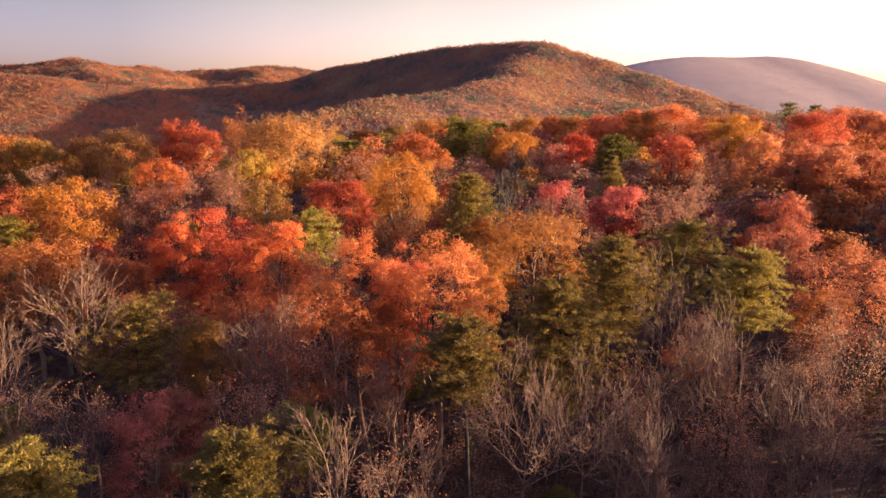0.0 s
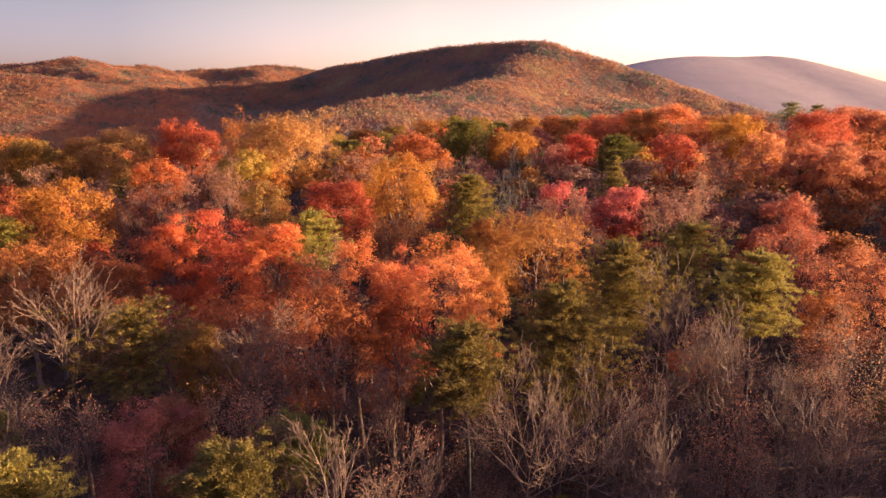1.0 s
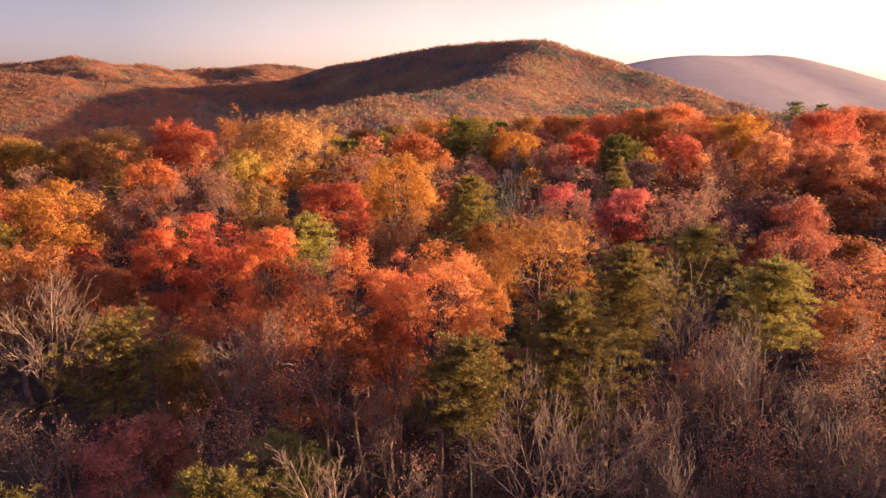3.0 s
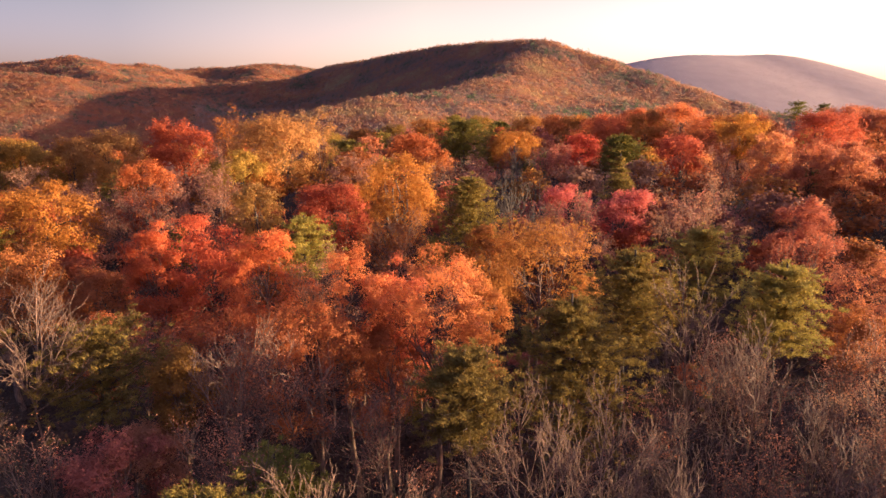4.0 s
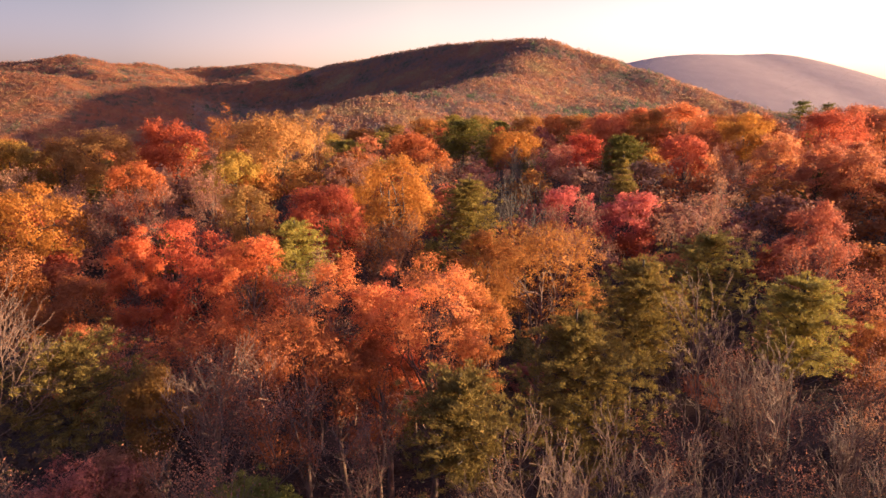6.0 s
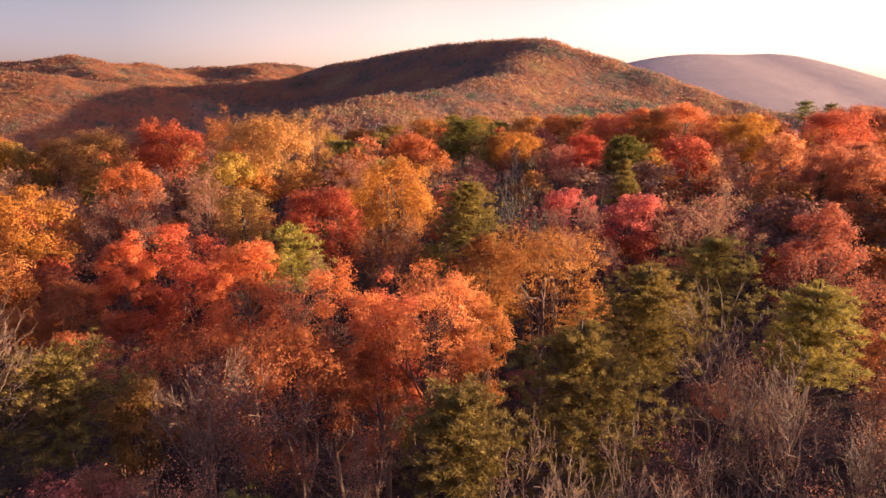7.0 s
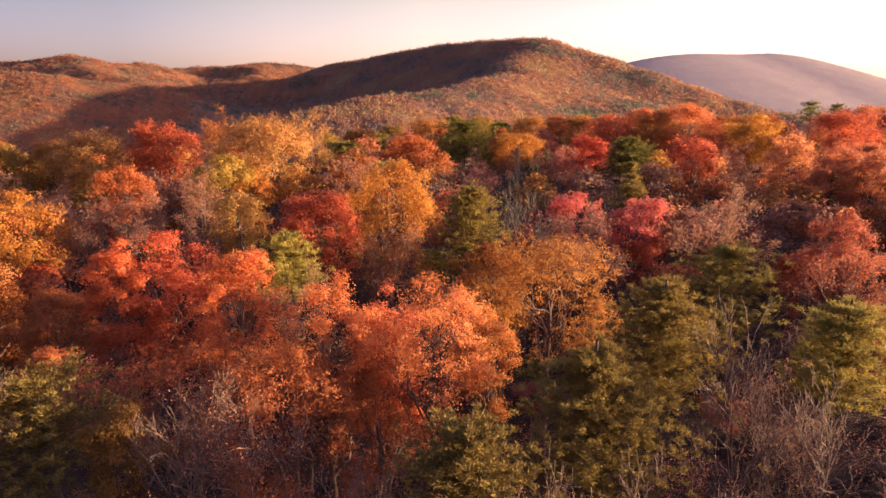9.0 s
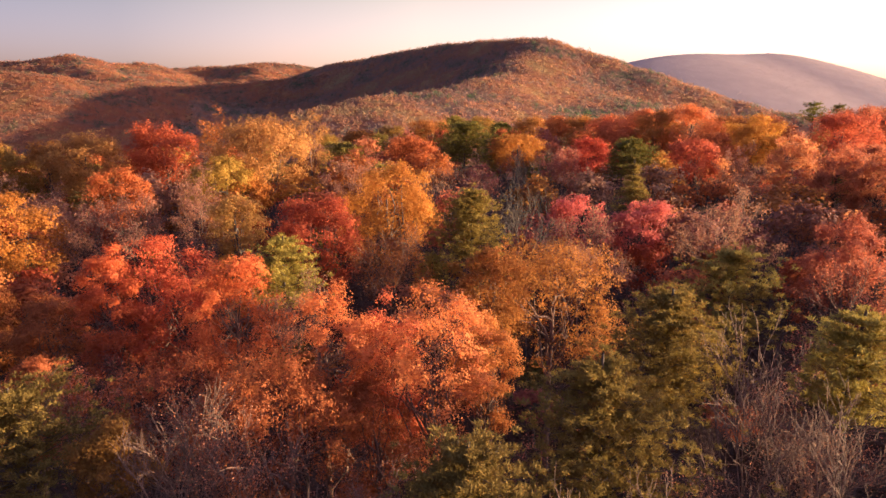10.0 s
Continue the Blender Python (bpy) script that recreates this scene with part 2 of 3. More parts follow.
def mesh_of(name, verts, faces_flat, sides, material):
    """A mesh from arrays: vertices, and faces that all have the same number of sides."""
    me = bpy.data.meshes.new(name)
    verts, faces_flat = np.asarray(verts, np.float32).reshape(-1, 3), np.asarray(faces_flat, np.int32).ravel()
    me.vertices.add(len(verts))
    me.vertices.foreach_set("co", verts.ravel())
    me.loops.add(len(faces_flat))
    me.loops.foreach_set("vertex_index", faces_flat)
    count = len(faces_flat) // sides
    me.polygons.add(count)
    me.polygons.foreach_set("loop_start", np.arange(count, dtype=np.int32) * sides)
    me.update(calc_edges=True)
    me.materials.append(material)
    return me


def make_ground():
    k = 210
    s = np.linspace(-1, 1, k)
    axis = np.sign(s) * (220 * np.abs(s) + 4600 * np.abs(s) ** 3.2)
    gx, gy = np.meshgrid(axis, axis + 150)
    gz = land(gx, gy)
    v = np.stack([gx, gy, gz], -1).reshape(-1, 3)
    i = (np.arange(k - 1)[:, None] * k + np.arange(k - 1)).ravel()
    f = np.stack([i, i + 1, i + k + 1, i + k], 1)
    me = mesh_of("ground", v, f, 4, ground_material())
    me.polygons.foreach_set("use_smooth", np.ones(len(f), bool))
    tagged(new("ground", me), "brown leaf-littered forest ground rolling up into hills", "ground", kind="structure")


make_ground()


# ---- trees ----
def part(name, me, parent, label=""):
    ob = new(name, me)
    ob.parent = parent
    return tagged(ob, label)


def unit(v):
    return v / np.maximum(np.linalg.norm(v, axis=-1, keepdims=True), 1e-9)


def blades(pts, normals, size, aspect, rng, along=None):
    """Leaves: one three-cornered blade at each point."""
    k = len(pts)
    if along is None:
        along = rng.normal(size=(k, 3))
    t = unit(along - (along * normals).sum(1, keepdims=True) * normals)
    b = np.cross(normals, t)
    s = (size * (0.6 + 0.8 * rng.random((k, 1))))
    v = np.stack([pts + t * s, pts - t * s * 0.6 + b * s * aspect, pts - t * s * 0.6 - b * s * aspect], 1)
    return v.reshape(-1, 3), np.arange(3 * k)


def tubes(paths, sides):
    """Tapered limbs: paths of [(point, radius), ...], all in one set of quads."""
    vs, fs, base = [], [], 0
    ang = np.arange(sides) * 2 * math.pi / sides
    for path in paths:
        p = np.array([q for q, _ in path], float)
        r = np.array([w for _, w in path], float)
        d = unit(np.gradient(p, axis=0))
        ref = np.where(np.abs(d[:, 2:3]) > 0.8, np.array([[1.0, 0, 0]]), np.array([[0, 0, 1.0]]))
        u = unit(np.cross(d, ref))
        w = np.cross(d, u)
        ring = p[:, None] + r[:, None, None] * (np.cos(ang)[None, :, None] * u[:, None] + np.sin(ang)[None, :, None] * w[:, None])
        vs.append(ring.reshape(-1, 3))
        for i in range(len(path) - 1):
            for j in range(sides):
                a, b = base + i * sides + j, base + i * sides + (j + 1) % sides
                fs += [a, b, b + sides, a + sides]
        base += len(path) * sides
    return np.concatenate(vs), np.array(fs)


def bent(a, b, r0, r1, rng, k=4, sag=0.08):
    """A crooked limb from a to b."""
    a, b = np.asarray(a, float), np.asarray(b, float)
    wob = rng.normal(size=(k + 1, 3)) * np.linalg.norm(b - a) * sag
    wob[0] = wob[-1] = 0
    return [(a + (b - a) * i / k + wob[i], r0 + (r1 - r0) * i / k) for i in range(k + 1)]


def trunk_path(height, r, rng, lean=0.03):
    k = 7
    off = np.cumsum(rng.normal(size=(k + 1, 2)) * height * lean * 0.35, axis=0)
    off -= off[0]
    return [(np.array([off[i, 0], off[i, 1], height * i / k - (0.4 if i == 0 else 0)]), r * (1.25 if i == 0 else 1 - 0.72 * i / k)) for i in range(k + 1)]


def finish(name, x, y, z, parts, label, category, group):
    root = new(name)
    root.empty_display_size = 0.5
    root.location = (x, y, z)
    for pname, me, plabel in parts:
        ob = part(pname, me, root, plabel)
        if pname in ("twigwork", "branchwork", "crown"):
            tagged(ob, kind="stuff")
    return tagged(root, label, category, group)


def limb_parts(paths, bark, split):
    """Limbs one by one where they can be told apart, else joined."""
    if not split:
        v, f = tubes(paths, 4)
        return [("branchwork", mesh_of("branchwork", v, f, 4, bark), "")]
    made = []
    for pp in paths:
        v, f = tubes([pp], 5)
        made.append(("limb", mesh_of("limb", v, f, 4, bark), ""))
    return made


def forks(limb, count, length, spread, thin, rng, lo=0.25, rise=0.05):
    """Side branches of a limb: they leave it forward and sideways and bend upward."""
    made = []
    k = len(limb) - 1
    for j in range(count):
        t = lo + (1.0 - lo) * (j + rng.random()) / count
        i = min(int(t * k), k - 1)
        f = t * k - i
        q = limb[i][0] * (1 - f) + limb[i + 1][0] * f
        w = limb[i][1] * (1 - f) + limb[i + 1][1] * f
        d = unit(limb[i + 1][0] - limb[i][0])
        s = rng.normal(size=3)
        s = unit(s - (s @ d) * d)
        way = unit(d + s * spread * (0.8 + 0.6 * rng.random()) + np.array([0, 0, rise]))
        n = length * (0.7 + 0.6 * rng.random()) * (1.25 - 0.85 * t)
        end = q + way * n + np.array([0, 0, 0.20 * n])
        mid = q + way * n * 0.5 + np.array([0, 0, 0.05 * n]) + rng.normal(size=3) * n * 0.025
        r0 = max(w * 0.5, thin)
        made.append([(q, r0), (mid, max(r0 * 0.7, thin)), (end, thin)])
    return made


def leafy(height, r, ch, family, rng, count, size, lobes, bark=GREY_BARK, split=False):
    """A broadleaf tree in its own coordinates: trunk, limbs, and a crown of leaf masses."""
    mat, words = family
    base = height - ch
    centre = np.array([0, 0, base + 0.5 * ch])
    half = np.array([r, r, 0.5 * ch])
    d = unit(rng.normal(size=(lobes, 3)) + np.array([0, 0, 0.30]))
    lr = r * (0.17 + 0.19 * rng.random(lobes))
    pos = centre + d * (half * (0.52 + 0.42 * rng.random((lobes, 1))))
    top = pos[:, 2] + lr * 0.9
    pos[:, 2] -= np.maximum(top - height, 0)
    pos[0] = (0.08 * r, 0.0, height - lr[0] * 0.9)
    share = lr ** 2 / (lr ** 2).sum()
    per = 9 if split else 4
    sprays = max(count // per, 40)
    which = rng.choice(lobes, sprays, p=share)
    out = unit((pos - centre) / half)[which]
    n = unit(rng.normal(size=(sprays, 3)) + out * 0.85 + np.array([0, 0, 0.45]))
    # each mass is itself knobbly
    knob = 1 + 0.20 * np.sin(n[:, 0] * 7 + which) * np.sin(n[:, 1] * 6 + which * 2.1) + 0.16 * np.sin(n[:, 2] * 9 + which * 1.3)
    rad = lr[which] * knob * (1.10 - 0.72 * rng.random(sprays) ** 1.5)
    hub = pos[which] + n * rad[:, None] * np.array([1.08, 1.08, 0.92])
    # leaves gather in loose sprays at the twig ends
    own = np.repeat(np.arange(sprays), per)
    p = hub[own] + rng.normal(size=(len(own), 3)) * size * np.array([2.1, 2.1, 1.5]) * (1.0 if split else 0.8)
    nn = unit(n[own] + rng.normal(size=(sprays, 3))[own] * 0.26 + rng.normal(size=(len(own), 3)) * 0.20)
    v, f = blades(p, nn, size, 0.62, rng)
    crown = mesh_of("crown", v, f, 3, mat)
    tr = max(0.11, 0.011 * height + 0.02 * r)
    path = trunk_path(height - 0.35 * ch, tr, rng)
    v, f = tubes([path], 7)
    trunk = mesh_of("trunk", v, f, 4, bark)
    lim = []
    for c in pos[rng.permutation(lobes)[:min(lobes, 14)]]:
        k = rng.integers(3, 7)
        q = path[k][0]
        if q[2] > c[2]:
            q = path[3][0]
        lim.append(bent(q, c - (c - centre) * 0.12, tr * 0.36, 0.022, rng))
    parts = [("trunk", trunk, ""), *limb_parts(lim, bark, split)]
    if split:
        side = [q for m in lim for q in forks(m, 5, 0.45 * r, 0.7, 0.014, rng, 0.35)]
        parts += limb_parts(side, bark, False)
    return [*parts, ("crown", crown, words + " leaves")]


def arch(a, b, out, r0, r1, rng, k=5):
    """A limb that leaves a, swings outward by out and turns up to b."""
    a, b = np.asarray(a, float), np.asarray(b, float)
    m = a + (b - a) * np.array([out, out, 0.34])
    pts = []
    for i in range(k + 1):
        t = i / k
        q = (1 - t) ** 2 * a + 2 * t * (1 - t) * m + t * t * b
        if 0 < i < k:
            q = q + rng.normal(size=3) * np.linalg.norm(b - a) * 0.016
        pts.append((q, r0 + (r1 - r0) * t ** 0.8))
    return pts


def naked(height, r, ch, rng, limbs=7, bark=PALE_BARK, thin=0.0125):
    """A small or distant leafless tree: trunk, limbs that rise like a vase, forking branches, fine twigs."""
    base = height - ch
    tr = max(0.09, 0.0078 * height)
    path = trunk_path(height - 0.34 * ch, tr, rng, 0.025)
    mains = []
    zs = [q[2] for q, _ in path]
    for i in range(limbs):
        f = (i + 0.5) / limbs
        z = base * (0.78 + 0.18 * f) + ch * 0.46 * f
        q = np.array([np.interp(z, zs, [p[0] for p, _ in path]), np.interp(z, zs, [p[1] for p, _ in path]), z])
        a = i * 2.4 + rng.normal() * 0.3
        far = r * (1.08 - 0.66 * f) * (0.80 + 0.4 * rng.random())
        top = height - ch * (0.04 + 0.36 * (far / r) ** 2.0 * rng.uniform(0.7, 1.3))
        mains.append(arch(q, (math.cos(a) * far, math.sin(a) * far, top), 0.58, tr * (0.50 - 0.20 * f), 0.020, rng))
    mains.append(arch(path[-2][0], path[-1][0] + np.array([0.1 * r, 0.05 * r, height - path[-1][0][2]]), 0.5, tr * 0.36, 0.018, rng))
    second = [b for m in mains for b in forks(m, 4, 0.34 * ch, 1.10, 0.014, rng, 0.22, 0.02)]
    third = [b for m in second for b in forks(m, 3, 0.155 * ch, 1.0, thin, rng, 0.15, 0.06)]
    v, f = tubes([path], 7)
    trunk = mesh_of("trunk", v, f, 4, bark)
    parts = [("trunk", trunk, ""), *limb_parts(mains, bark, False)]
    v, f = tubes(second + [[b[0], b[-1]] for b in third], 3)
    parts.append(("twigwork", mesh_of("twigwork", v, f, 4, bark), ""))
    return parts, np.array([q for b in third for q, _ in b[1:]])


def shoot(start, way, length, r0, r1, rng, k, lift, wobble=0.10):
    """One straight-grown branch: k pieces that waver a little and turn slowly upwards."""
    p, d = np.array(start, float), unit(np.array(way, float))
    path = [(p, r0)]
    for q in range(k):
        d = unit(d + rng.normal(size=3) * wobble + np.array([0, 0, lift]))
        p = p + d * length / k
        path.append((p, r0 + (r1 - r0) * (q + 1) / k))
    return path


def sprout(stem, f, spread, rng):
    """A point at the share f of a branch, and a way that leaves it at about that spread."""
    g = f * (len(stem) - 1)
    i = min(int(g), len(stem) - 2)
    a, b = stem[i][0], stem[i + 1][0]
    d = unit(b - a)
    side = unit(np.cross(d, rng.normal(size=3)))
    return a + (b - a) * (g - i), d * math.cos(spread) + side * math.sin(spread), stem[i][1] + (stem[i + 1][1] - stem[i][1]) * (g - i)


def grown(height, r, ch, rng, bark, mains=9, tip=0.008):
    """A leafless tree: limbs that fan up out of a forking bole, and three orders of branches out to fine twigs."""
    base = height - ch
    tr = max(0.075, 0.0066 * height)
    bole = trunk_path(base + 0.30 * ch, tr, rng, 0.03)
    limbs, seconds, thirds, twigs = [], [], [], []
    for i in range(mains):
        f = (i + 0.5) / mains
        ang = i * 2.4 + rng.normal() * 0.3
        out = r * (1.02 - 0.72 * f) * rng.uniform(0.85, 1.1)
        up = ch * (0.34 + 0.50 * f) * rng.uniform(0.9, 1.08)
        p, _, w = sprout(bole, 1 - 0.42 * (1 - f) * ch / height, 0.3, rng)
        limbs.append(shoot(p, [math.cos(ang) * out, math.sin(ang) * out, up * 0.72], math.hypot(out, up), min(w * 0.8, tr * rng.uniform(0.50, 0.66)), tip * 2.2, rng, 7, 0.055, 0.085))
    for m in limbs:
        n = np.linalg.norm(m[-1][0] - m[0][0])
        own = []
        for q in range(8):
            f = 0.26 + 0.70 * (q + rng.random()) / 8
            p, way, w = sprout(m, f, rng.uniform(0.5, 0.85), rng)
            own.append(shoot(p, way, n * (0.20 + 0.36 * (1 - f)) * rng.uniform(0.8, 1.25), min(w * 0.7, tip * 3.6), tip * 1.4, rng, 4, 0.11))
        seconds += own
        for b in [*own, m]:
            n2 = np.linalg.norm(b[-1][0] - b[0][0]) if b is not m else 0.42 * n
            for q in range(4):
                f = (0.28 if b is not m else 0.6) + (0.70 if b is not m else 0.38) * (q + rng.random()) / 4
                p, way, w = sprout(b, f, rng.uniform(0.45, 0.8), rng)
                c = shoot(p, way, n2 * rng.uniform(0.34, 0.60), tip * 1.3, tip * 0.9, rng, 2, 0.12)
                thirds.append(c)
                for g in (0.45, 0.7, 0.97):
                    p, way, w = sprout(c, g, rng.uniform(0.3, 0.7), rng)
                    twigs.append(shoot(p, way, n2 * rng.uniform(0.16, 0.30), tip * 0.95, tip * 0.7, rng, 1, 0.10))
    v, f = tubes([bole], 7)
    parts = [("trunk", mesh_of("trunk", v, f, 4, bark), ""), *limb_parts(limbs, bark, True)]
    v, f = tubes(seconds, 4)
    parts.append(("branchwork", mesh_of("branchwork", v, f, 4, bark), ""))
    v, f = tubes(thirds + twigs, 3)
    parts.append(("twigwork", mesh_of("twigwork", v, f, 4, bark), ""))
    return parts, np.array([b[-1][0] for b in twigs])


def evergreen(height, r, ch, family, rng, whorls, arms, tufts, blades_per, length, puff, narrow=False, cone=0.0):
    """A pine: trunk, boughs in rough layers, each carrying flattened sprays of needles."""
    mat, words = family
    base = height - ch
    tr = max(0.10, 0.011 * height)
    path = trunk_path(height - 0.05 * ch, tr, rng, 0.02)
    boughs, cs, ups = [], [], []
    for w in range(whorls):
        f = (w + 0.4 * rng.random()) / whorls
        z = base + ch * (0.03 + 0.88 * f)
        prof = (1 - f) ** 0.9 if narrow else ((1 - f ** 1.8) ** 0.65 * (1 - cone) + cone * (1 - f) ** 0.8) * (0.75 + 0.25 * min(1, f * 4))
        for a in range(arms):
            ang = a * 2 * math.pi / arms + w * 1.1 + rng.normal() * 0.35
            reach = r * max(0.12, prof) * (0.72 + 0.5 * rng.random())
            zz = min(z, path[-1][0][2])
            q0 = np.array([np.interp(zz, [q[2] for q, _ in path], [q[0] for q, _ in path]), np.interp(zz, [q[2] for q, _ in path], [q[1] for q, _ in path]), zz])
            rise = (0.32 + 0.3 * f + 0.20 * rng.normal()) * (1 - 0.45 * f) * reach
            q1 = q0 + np.array([math.cos(ang) * reach, math.sin(ang) * reach, rise if not narrow else -0.12 * reach])
            boughs.append(bent(q0, q1, max(0.025, tr * 0.2), 0.012, rng, 3, 0.05))
            for s in range(tufts):
                g = 0.14 + 0.90 * (s + rng.random()) / tufts
                side = rng.normal(size=3) * (0.10 + 0.16 * g) * reach * np.array([1, 1, 0.45])
                cs.append(q0 + (q1 - q0) * g + side)
                ups.append([math.cos(ang) * 0.5, math.sin(ang) * 0.5, 0.8])
    cs.append(np.array([path[-1][0][0], path[-1][0][1], height - 0.3]))
    ups.append([0, 0, 1.0])
    cs, ups = np.array(cs), np.array(ups)
    which = np.repeat(np.arange(len(cs)), blades_per)
    k = len(which)
    way = unit(rng.normal(size=(k, 3)) * np.array([0.7, 0.7, 0.45]) + ups[which])
    p = cs[which] + way * length * (0.55 + 0.5 * rng.random((k, 1))) + rng.normal(size=(k, 3)) * puff * np.array([1.0, 1.0, 0.5])
    over = np.maximum(p[:, 2] - height, 0)
    p[:, 2] -= over * (1 + 0.8 * rng.random(k))
    nn = unit(np.cross(way, rng.normal(size=(k, 3))) * 0.7 + np.array([0, 0, 0.7]))
    v, f = blades(p, nn, length, 0.19, rng, along=way)
    crown = mesh_of("crown", v, f, 3, mat)
    v, f = tubes([path], 7)
    trunk = mesh_of("trunk", v, f, 4, BROWN_BARK)
    v, f = tubes(boughs, 3)
    return [("trunk", trunk, ""), ("branchwork", mesh_of("branchwork", v, f, 4, BROWN_BARK), ""), ("crown", crown, words + " needles")]


STANDING = []       # plan of what already stands: x, y, radius, top
SEED = [100]


def spot(x, y, top, r):
    SEED[0] += 1
    STANDING.append((x, y, r, top))
    z = float(land(x, y))
    return np.random.default_rng(SEED[0]), z, top - z


def density(y):
    """Leaf size grows and number falls with the distance ahead."""
    return min(1.35, 55.0 / max(y, 30.0))


def oak(x, y, top, r, ch, family):
    rng, z, h = spot(x, y, top, r)
    size = min(max(0.00145 * y, 0.070), 0.20)
    n = int(1.0 * (4 * math.pi * (r * r * 0.6 + r * ch * 0.25)) / (size * size * 1.0))
    parts = leafy(h, r, ch, family, rng, min(n, 23000), size, 34 + int(r * 3), bark=PALE_BARK if y < 85 else GREY_BARK, split=y < 85)
    finish("oak_tree", x, y, z, parts, "broad oak tree in %s autumn leaf" % family[1], "tree", "forest trees")


def maple(x, y, top, r, ch, family):
    rng, z, h = spot(x, y, top, r)
    size = min(max(0.00145 * y, 0.070), 0.20)
    n = int(1.0 * (4 * math.pi * (r * r * 0.6 + r * ch * 0.25)) / (size * size * 1.0))
    parts = leafy(h, r, ch, family, rng, min(n, 23000), size, 36 + int(r * 3), bark=PALE_BARK if y < 85 else BROWN_BARK, split=y < 85)
    finish("maple_tree", x, y, z, parts, "rounded maple tree with %s autumn leaves" % family[1], "tree", "forest trees")


def sparse(x, y, top, r, ch, family, depth=3):
    rng, z, h = spot(x, y, top, r)
    q = density(y)
    if depth > 2 and y < 95:
        parts, tips = grown(h, r, ch, rng, PALE_BARK, 6 if y > 30 else 4, 0.0072 + 0.00008 * y)
    else:
        parts, tips = naked(h, r, ch, rng, 7, PALE_BARK if y > 90 else GREY_BARK)
    size = 0.075 / q ** 0.75
    k = int(min(5200, (120 if depth > 2 and y > 36 else 55) * r * ch))
    which = rng.integers(0, len(tips), k)
    p = tips[which] + rng.normal(size=(k, 3)) * 0.34
    v, f = blades(p, unit(rng.normal(size=(k, 3)) + np.array([0, 0, 0.6])), size, 0.6, rng)
    parts.append(("crown", mesh_of("crown", v, f, 3, family[0]), family[1] + " leaves, thinly left"))
    finish("half_bare_tree", x, y, z, parts, "half-bare tree holding thin %s leaves" % family[1], "tree", "forest trees")


def bare(x, y, top, r, ch, depth=3):
    rng, z, h = spot(x, y, top, r)
    if depth > 2:
        parts, _ = grown(h, r, ch, rng, PALE_BARK if y < 60 else GREY_BARK, 10 if r > 3.2 else 7 if y > 30 else 5, 0.0100 + 0.00006 * y)
    else:
        parts, _ = naked(h, r, ch, rng, 8, BROWN_BARK, 0.012)
    finish("bare_tree", x, y, z, parts, "leafless tree with pale grey-brown branching twigs", "tree", "bare trees")


def pine(x, y, top, r, ch, family, cone=0.15):
    rng, z, h = spot(x, y, top, r)
    q = density(y)
    near = y < 62 and r > 2
    parts = evergreen(h, r, ch, family, rng, max(7, int(ch * (1.15 if near else 1.1))), 8 if near else 9, 15 if near else 9, int(15 + 21 * q), (0.170 if near else 0.175) / q ** 0.6, 0.15 / q ** 0.6, cone=cone)
    finish("pine_tree", x, y, z, parts, "pine tree with layered %s needle sprays" % family[1], "tree", "evergreen trees")


def ragged_pine(x, y, top, r, ch, family):
    rng, z, h = spot(x, y, top, r)
    parts = evergreen(h, r, ch, family, rng, 5, 5, 10, 12, 0.36, 0.30, cone=0.4)
    finish("pine_tree", x, y, z, parts, "tall ragged pine with few %s boughs" % family[1], "tree", "evergreen trees")


def spruce(x, y, top, r, ch, family):
    rng, z, h = spot(x, y, top, r)
    q = density(y)
    parts = evergreen(h, r, ch, family, rng, 10, 8, 9, 14, 0.21 / q ** 0.5, 0.16 / q ** 0.5, True)
    finish("conifer", x, y, z, parts, "narrow tiered conifer with %s needles" % family[1], "tree", "evergreen trees")


pine(-23.0, 28.2, 18.8, 2.5, 4.8, YELLOW_GREEN)
maple(-19.8, 36.8, 17.3, 3.7, 8.5, MAROON)
pine(-10.7, 28.5, 19.8, 2.6, 5.4, YELLOW_GREEN)
bare(-5.8, 26.9, 20.6, 2.9, 6.2)
sparse(-3.4, 27.4, 20.0, 2.0, 5.6, RUSSET)
bare(4.8, 32.8, 20.7, 4.6, 7.6)
bare(9.1, 33.0, 20.6, 3.0, 7.6)
bare(17.4, 43.0, 22.8, 4.2, 10.6)
bare(23.0, 37.5, 19.4, 1.5, 7.5)
maple(45.4, 63.0, 22.2, 6.4, 15.0, CORAL)
maple(35.2, 52.0, 20.0, 2.4, 6.5, COPPER)
sparse(29.4, 38.5, 20.7, 4.0, 8.5, RUSSET)
pine(24.8, 46.3, 25.9, 3.2, 7.8, LIGHT_GREEN, 0.0)
pine(31.8, 75.3, 23.2, 6.4, 12.0, LIGHT_GREEN)
pine(9.4, 43.1, 24.9, 6.2, 12.0, OLIVE, 0.7)
pine(15.2, 51.7, 25.8, 4.8, 9.8, OLIVE)
oak(10.2, 64.8, 25.0, 6.9, 12.2, COPPER)
oak(-7.1, 50.4, 26.0, 3.3, 14.5, FLAME)
oak(-0.4, 49.2, 26.1, 4.5, 15.2, FLAME)
oak(-4.2, 54.0, 24.2, 3.4, 14.1, FLAME)
oak(3.4, 56.7, 21.7, 2.8, 10.7, EMBER)
oak(-4.6, 48.5, 20.8, 3.3, 10.8, EMBER)
oak(-9.5, 45.6, 22.7, 4.7, 11.4, EMBER)
pine(1.9, 36.0, 23.4, 3.3, 6.5, YELLOW_GREEN)
maple(-30.1, 65.5, 25.0, 3.3, 14.3, SCARLET)
maple(-27.0, 68.4, 25.0, 5.4, 16.0, SCARLET)
maple(-18.1, 62.9, 24.2, 4.4, 13.8, SCARLET)
